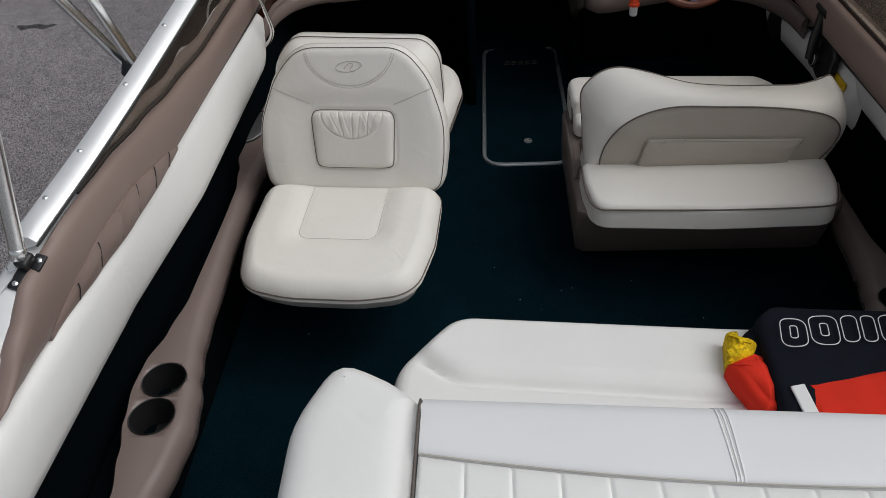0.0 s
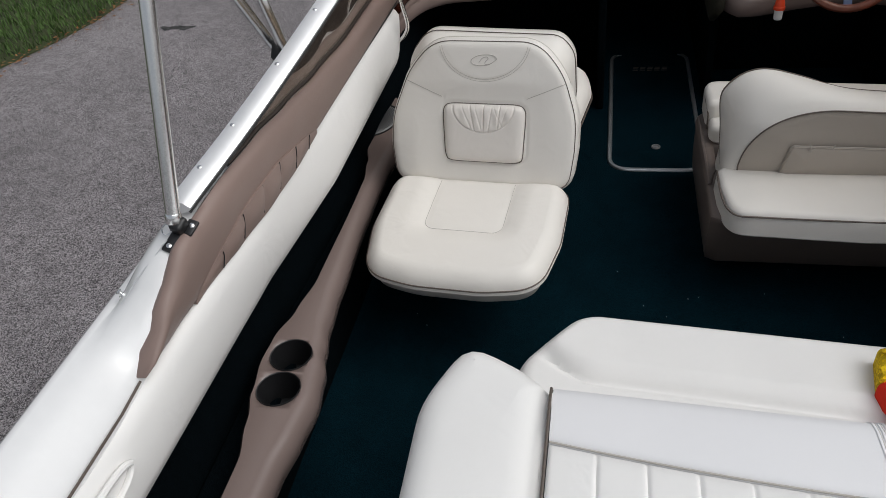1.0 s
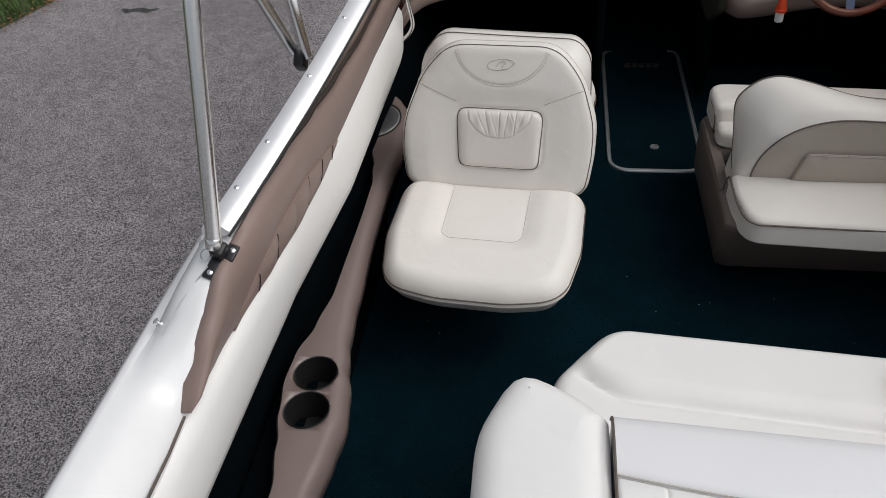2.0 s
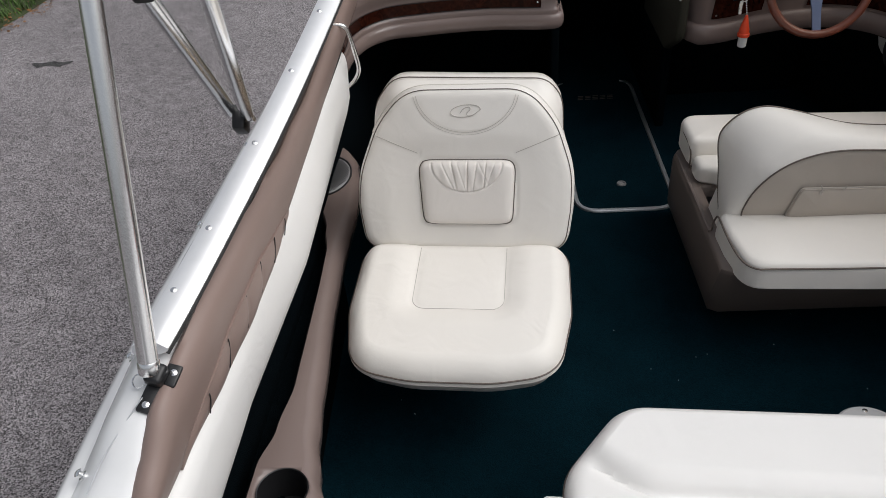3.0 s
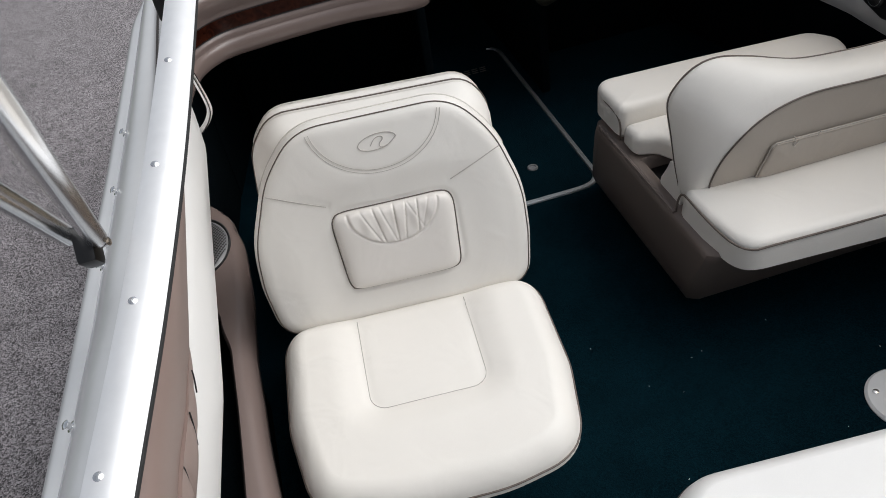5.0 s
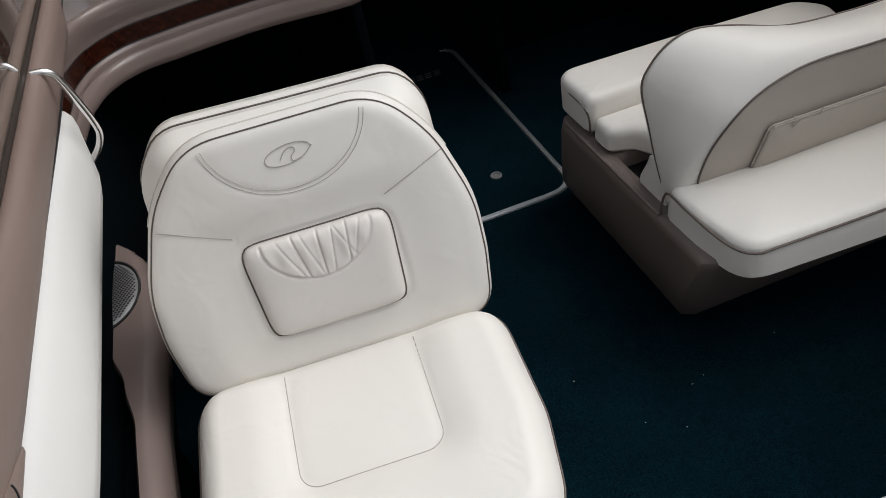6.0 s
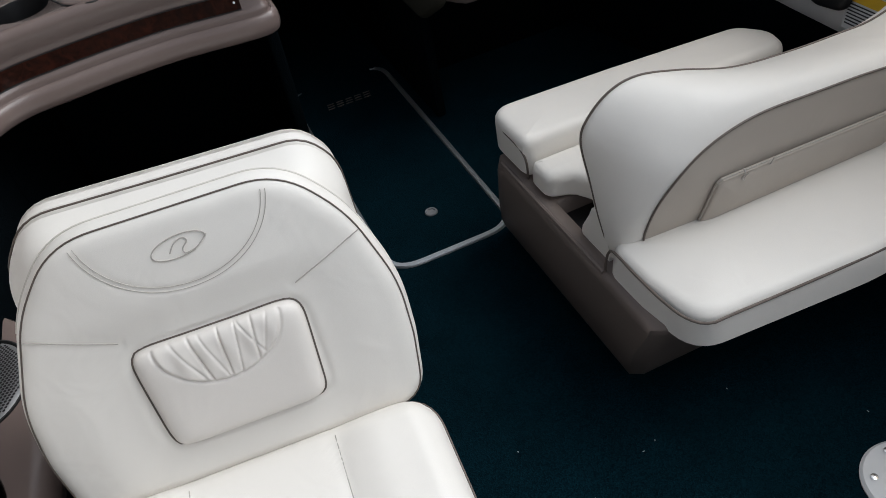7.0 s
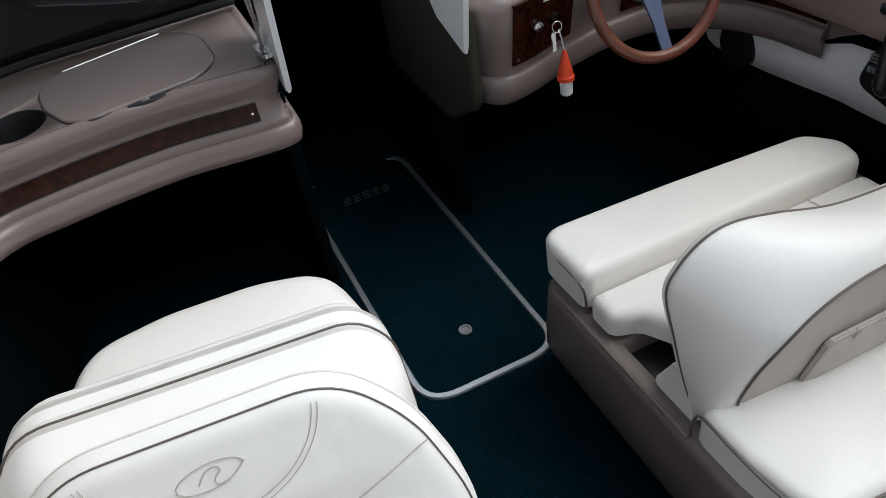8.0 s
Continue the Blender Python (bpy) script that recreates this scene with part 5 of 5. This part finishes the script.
def walkthrough_panel(x0, x1, lift=0.0):
    """The white side of the walkthrough above the console's cheek, pointed at its foot."""
    edge = smooth_line([(0, 4.478, 0.570), (0, 4.458, 0.640), (0, 4.435, 0.720), (0, 4.400, 0.830)], 14) + [Vector((0, 4.62, 0.83)), Vector((0, 4.70, 0.72)), Vector((0, 4.60, 0.612))]
    bm = bmesh.new()
    loft(bm, [[Vector((x, p.y + lift, p.z + lift)) for p in edge] for x in (x0, x1)])
    bmesh.ops.bevel(bm, geom=[e for e in bm.edges if abs(e.verts[0].co.x - e.verts[1].co.x) < 1e-6], offset=0.003, segments=2, affect="EDGES")
    return bm


part("walkthrough_panel", walkthrough_panel(-0.200, -0.188, 0.03), GELCOAT, dash, "white walkthrough side panel", 50)
strut = thing("windscreen_strut", (-0.212, 4.563, 0.665), "chrome windscreen strut with screwed foot", "strut")
part("rod", tube(bmesh.new(), [(-0.214, 4.545, 0.676), (-0.232, 4.38, 0.80), (-0.25, 4.23, 0.91)], 0.0052, sides=12), STEEL, strut)
foot = part("foot", pad(rounded([(-0.012, -0.034, 0.011), (0.012, -0.034, 0.011), (0.012, 0.034, 0.011), (-0.012, 0.034, 0.011)], 40), 0.008, 0.004, 0, pose(-0.212, 4.563, 0.666, 0, 0, 8)), STEEL, strut)
for dy in (-0.018, 0.012):
    part("screw", spun([(0.0045, 0), (0.0035, 0.002)], (-0.212, 4.563 + dy, 0.674), sides=10), RUBBER, foot)

# ---- front windscreen ----
BASE_LINE = smooth_line([(-0.83, 4.72, 0.672), (-0.79, 4.83, 0.674), (-0.67, 4.885, 0.676), (-0.45, 4.885, 0.678), (-0.20, 4.885, 0.680)], 30)
for s in (-1, 1):
    wind = thing("front_windscreen", (s * 0.55, 4.95, 0.69), "smoked front windscreen half with black gasket", "windscreen", "windscreens")
    bm = bmesh.new()
    loft(bm, [[p, p + Vector((0.06, -0.33, 0.33)), p + Vector((0.06, -0.325, 0.332)), p + Vector((0, 0.006, 0.002))] for p in BASE_LINE])
    part("pane", level(bm, s), GLASS, wind)
    part("gasket", level(tube(bmesh.new(), [p + Vector((0, -0.006, 0.0)) for p in BASE_LINE], 0.011, sides=8), s), RUBBER, wind, "black rubber gasket")
    part("top_frame", level(tube(bmesh.new(), [p + Vector((0.06, -0.327, 0.335)) for p in BASE_LINE], 0.012, sides=8), s), ALU, wind)

# ---- helm console ----
cons = thing("helm_console", (0.55, 4.6, 0.41), "taupe moulded helm console with burl wood panels", "helm console")
SLIP = smooth_line([(0.190, 5.0, 0.43), (0.190, 4.68, 0.42), (0.195, 4.575, 0.412), (0.218, 4.515, 0.408), (0.262, 4.486, 0.406), (0.335, 4.495, 0.406), (0.44, 4.525, 0.412), (0.56, 4.545, 0.418), (0.68, 4.54, 0.420), (0.775, 4.49, 0.420), (0.838, 4.41, 0.414), (0.866, 4.31, 0.410), (0.874, 4.225, 0.408)], 110)
SPROF = [(0.12, 0.0), (0.016, 0.002), (0.004, 0.012), (-0.002, 0.030), (-0.004, 0.056), (0.002, 0.070), (0.010, 0.074), (0.014, 0.073), (0.014, 0.080), (0.000, 0.150), (-0.014, 0.225), (-0.006, 0.245), (0.02, 0.256), (0.20, 0.262)]


def helm_rings(profile):
    rings = []
    for i, p in enumerate(SLIP):
        d = SLIP[min(i + 1, len(SLIP) - 1)] - SLIP[max(i - 1, 0)]
        n = Vector((-d.y, d.x, 0)).normalized()
        ring = [p + n * a + Vector((0, 0, h)) for a, h in profile]
        rings.append([Vector((min(q.x, 0.895 - 0.10 * max(0.0, q.y - 4.2)), q.y, q.z)) for q in ring])
    return rings


def slip_at(x):
    return min((i for i in range(len(SLIP)) if SLIP[i].y < 4.6), key=lambda i: abs(SLIP[i].x - x))


bm = bmesh.new()
loft(bm, helm_rings(SPROF), closed=False, caps=False)
fascia = part("fascia", bm, TAUPE, cons, "", 60)
end = helm_rings(SPROF)[-1]
bm = bmesh.new()
loft(bm, [[q + Vector((0.0, d, 0)) for q in end] for d in (-0.003, 0.006)])
part("end_cap", bm, TAUPE, cons)
for name, x0, x1, low, high in (("ignition_panel", 0.288, 0.455, 0.092, 0.235), ("gauge_panel", 0.60, 0.885, 0.084, 0.122)):
    a, b = slip_at(x0), slip_at(x1)
    lean = lambda h: 0.012 - (h - 0.08) * 0.19
    bm = bmesh.new()
    loft(bm, helm_rings([(lean(low) + 0.006, low), (lean(low) - 0.003, low), (lean(high) - 0.003, high), (lean(high) + 0.006, high)])[a:b + 1])
    panel = part(name, bm, WOOD, cons, "glossy dark burl wood panel")
    if name == "ignition_panel":
        r = helm_rings([(lean(0.165) - 0.004, 0.165), (lean(0.105) - 0.004, 0.105), (lean(0.222) - 0.004, 0.222)])
        part("ignition_switch", spun([(0.012, 0), (0.012, 0.008), (0.007, 0.011)], r[slip_at(0.340)][0], (0, -1, -0.15), 18), STEEL, panel)
        part("knob", spun([(0.008, 0), (0.007, 0.006)], r[slip_at(0.395)][0], (0, -1, -0.15), 14), BLACK, panel)
        part("label", block(-0.017, 0.017, -0.001, 0.001, -0.010, 0.010, 0, 1, Matrix.Translation(r[slip_at(0.365)][2])), PAPER, panel, "small pale print label")
        part("cover_plate", block(-0.018, 0.018, -0.002, 0.002, -0.03, 0.02, 0.003, 1, Matrix.Translation(r[slip_at(0.43)][2])), TAUPE, panel)
        part("screw", spun([(0.0035, 0), (0.0035, 0.002)], r[slip_at(0.298)][1], (0, -1, -0.15), 10), STEEL, panel)
part("top", block(0.20, 0.80, 4.56, 5.0, 0.645, 0.668, 0.01), TAUPE, cons)
part("inner_cheek", pad(rounded([(0.140, 0.075, 0.05), (0.140, 0.295, 0.01), (-0.40, 0.295, 0.01), (-0.40, -0.015, 0.01), (-0.02, -0.022, 0.10)], 80), 0.03, 0.012, 0.002, plane_frame((0.205, 4.62, 0.360), (0, -1, 0), (0, 0, 1))), OLIVE, cons, "dark olive inner cheek")
part("walkthrough_panel", walkthrough_panel(0.166, 0.178), GELCOAT, cons, "white walkthrough side panel", 50)
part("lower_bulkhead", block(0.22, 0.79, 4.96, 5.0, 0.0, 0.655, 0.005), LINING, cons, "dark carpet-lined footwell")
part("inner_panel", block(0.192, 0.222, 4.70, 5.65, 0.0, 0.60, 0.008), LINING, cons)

# ---- steering wheel ----
wheel = thing("steering_wheel", (0.535, 4.34, 0.645), "wood-rimmed three-spoke steering wheel", "steering wheel")
WM = plane_frame((0.541, 4.346, 0.650), (1, 0, 0), (0, 0.30, 0.954))
part("rim", tube(bmesh.new(), [WM @ Vector((0.147 * math.cos(w), 0.147 * math.sin(w), 0)) for w in np.linspace(0, 2 * math.pi, 64, endpoint=False)], 0.0125, True, 14), RIMWOOD, wheel, "varnished red-brown wooden rim")
for a in (-90, 30, 150):
    w = radians(a)
    d, t = Vector((math.cos(w), math.sin(w), 0)), Vector((-math.sin(w), math.cos(w), 0))
    bm = bmesh.new()
    loft(bm, [[WM @ (d * r + t * u * k + Vector((0, 0, z - 0.035 * (1 - r / 0.145)))) for u, z in ((-1, -0.003), (1, -0.003), (1, 0.003), (-1, 0.003))] for r, k in ((0.03, 0.020), (0.08, 0.013), (0.145, 0.012))])
    part("spoke", bm, BLUE, wheel, "blue-grey metal spoke")
part("hub", spun([(0.042, 0), (0.042, 0.012), (0.033, 0.02), (0, 0.024)], WM @ Vector((0, 0, -0.045)), WM.to_3x3() @ Vector((0, 0, 1)), 28), BLACK, wheel)
part("column", spun([(0.03, 0), (0.03, 0.20)], WM @ Vector((0, 0, -0.24)), WM.to_3x3() @ Vector((0, 0, 1)), 20), BLACK, wheel)

# ---- keys and float ----
KX, KY, KZ = 0.366, 4.416, 0.434
keys = thing("key_float", (KX, KY, KZ), "orange and white key float hanging from the ignition", "key float")
part("float_body", spun([(0.0110, 0), (0.0135, 0.003), (0.0140, 0.034)], (KX, KY, KZ), sides=24), WHITE, keys, "white plastic float body")
part("float_cap", spun([(0.0145, 0.034), (0.0185, 0.035), (0.0185, 0.044), (0.016, 0.046), (0.0155, 0.056), (0.006, 0.094), (0.004, 0.102)], (KX, KY, KZ), sides=24), ORANGE, keys, "orange plastic cap")
for k in range(9):
    part("chain_bead", spun([(0.0012, -0.0026), (0.0026, 0), (0.0012, 0.0026)], (KX - 0.0012 * k, KY, KZ + 0.104 + 0.0056 * k), sides=8), STEEL, keys)
part("key_ring", tube(bmesh.new(), [(KX - 0.014 + 0.011 * math.cos(w), KY + 0.002 * math.sin(w), KZ + 0.158 + 0.011 * math.sin(w)) for w in np.linspace(0, 6.28, 24, endpoint=False)], 0.0012, True, 6), STEEL, keys)
part("key", block(KX - 0.028, KX - 0.017, KY, KY + 0.003, KZ + 0.105, KZ + 0.148, 0.002, 1), STEEL, keys)

# ---- starboard helm side ----
trim = thing("helm_side_panel", (0.93, 4.2, 0.0), "white moulded helm side panel", "side panel")
bm = bmesh.new()
rings = []
for y, e, top in ((3.79, 0.3, 0.462), (3.82, 0.9, 0.470), (3.90, 1.0, 0.470), (4.1, 1.0, 0.470), (4.18, 1.0, 0.468), (4.24, 1.0, 0.445), (4.32, 1.0, 0.440), (4.45, 0.98, 0.440), (4.56, 0.95, 0.430), (4.64, 0.6, 0.42), (4.68, 0.2, 0.41)):
    shift = 0.955 - 0.07 * max(0.0, y - 4.2)
    rings.append([Vector((shift - d * e, y, z + (top - 0.470) * bump_step(z, 0.36, 0.47))) for d, z in ((-0.01, 0.262), (0.006, 0.276), (0.024, 0.294), (0.040, 0.315), (0.053, 0.342), (0.060, 0.375), (0.058, 0.405), (0.052, 0.435), (0.042, 0.456), (0.026, 0.467), (0.0, 0.470))])
loft(bm, rings)
part("panel", bm, WHITE_VINYL, trim, "", 50)
part("speaker_recess", spun([(0.055, -0.02), (0.055, 0.004), (0.048, 0.006), (0, 0.006)], (0.879, 4.468, 0.362), (-1, -0.07, 0.02), 32), BLACK, trim, "round black recess")
bm = bmesh.new()
edge = [(4.30, 0.44), (4.24, 0.445), (4.19, 0.472), (4.12, 0.502), (4.04, 0.515), (4.04, 0.64), (4.30, 0.64)]
loft(bm, [[Vector((x - 0.05 * (y - 4.04), y, z)) for y, z in edge] for x in (0.908, 0.918)])
part("upper_plate", bm, BASE, trim, "brown-grey upper side plate")
thr = thing("throttle_control", (0.89, 4.06, 0.40), "black throttle control box with lever", "throttle")
TM = plane_frame((0.898, 4.026, 0.440), (0, -1, 0), (0.06, 0, 1))
body = part("box", pad(rounded([(-0.098, -0.040, 0.03), (0.0, -0.066, 0.05), (0.078, -0.056, 0.035), (0.084, 0.052, 0.04), (-0.062, 0.064, 0.045)], 72), 0.026, 0.010, 0.002, TM), BLACK, thr)
part("hub", spun([(0.028, 0), (0.028, 0.018), (0.020, 0.024)], TM @ Vector((-0.015, -0.008, 0.026)), TM.to_3x3() @ Vector((0, 0, 1)), 28), BLACK, thr)
part("hub_ring", tube(bmesh.new(), [TM @ Vector((-0.015 + 0.022 * math.cos(w), -0.008 + 0.022 * math.sin(w), 0.048)) for w in np.linspace(0, 6.28, 28, endpoint=False)], 0.0011, True, 6), TRIM, body)
part("lever", tube(bmesh.new(), [TM @ Vector(q) for q in ((-0.015, -0.008, 0.052), (-0.013, 0.06, 0.058), (-0.012, 0.14, 0.055))], 0.0155, sides=12), BLACK, thr)
part("grip", tube(bmesh.new(), [TM @ Vector(q) for q in ((-0.045, 0.145, 0.055), (0.025, 0.145, 0.055))], 0.016, sides=14), BLACK, thr)
bm = bmesh.new()
for k in range(3):
    block(-0.070 + k * 0.012, -0.061 + k * 0.012, -0.002, 0.010, 0.026, 0.0305, 0, 1, None, bm)
for k in range(3):
    block(-0.07, -0.03, 0.020 + k * 0.007, 0.0225 + k * 0.007, 0.026, 0.0302, 0, 1, None, bm)
bm.transform(TM)
tagged(part("print", bm, TRIM, body, "pale printed marks"), kind="stuff")
sticker = thing("warning_label", (0.898, 3.90, 0.40), "yellow and white warning label on the side", "label")
SM = plane_frame((0.8945, 3.920, 0.390), (0, -1, 0), (0.10, 0, 1))
part("header", block(-0.045, 0.045, 0.015, 0.038, 0, 0.002, 0, 1, SM), STICKER, sticker, "yellow header")
part("paper", block(-0.045, 0.045, -0.045, 0.0145, 0, 0.002, 0, 1, SM), PAPER, sticker)
bm = bmesh.new()
for k in range(7):
    block(-0.040, 0.028 + 0.010 * (k % 3 == 0), 0.008 - k * 0.007, 0.0105 - k * 0.007, 0.002, 0.003, 0, 1, None, bm)
bm.transform(SM)
tagged(part("print", bm, INK, sticker, "dark printed lines"), kind="stuff")
# ---- carpet specks ----
rng = random.Random(21)
bm = bmesh.new()
spots = [(-0.132, 3.585), (0.092, 3.486), (0.0, 3.399), (-0.06, 3.44)] + [(rng.uniform(-0.70, 0.5), rng.uniform(2.95, 4.05)) for _ in range(16)]
for x, y in spots:
    w, l = rng.uniform(0, 3.14), rng.uniform(0.0008, 0.0022)
    c, d = math.cos(w), math.sin(w)
    bm.faces.new([bm.verts.new((x + a * l * c - b * 0.0007 * d, y + a * l * d + b * 0.0007 * c, 0.003)) for a, b in ((-1, -1), (1, -1), (1, 1), (-1, 1))])
solo("carpet_lint", bm, TRIM, "pale bits of lint on the carpet", "lint", "stuff")
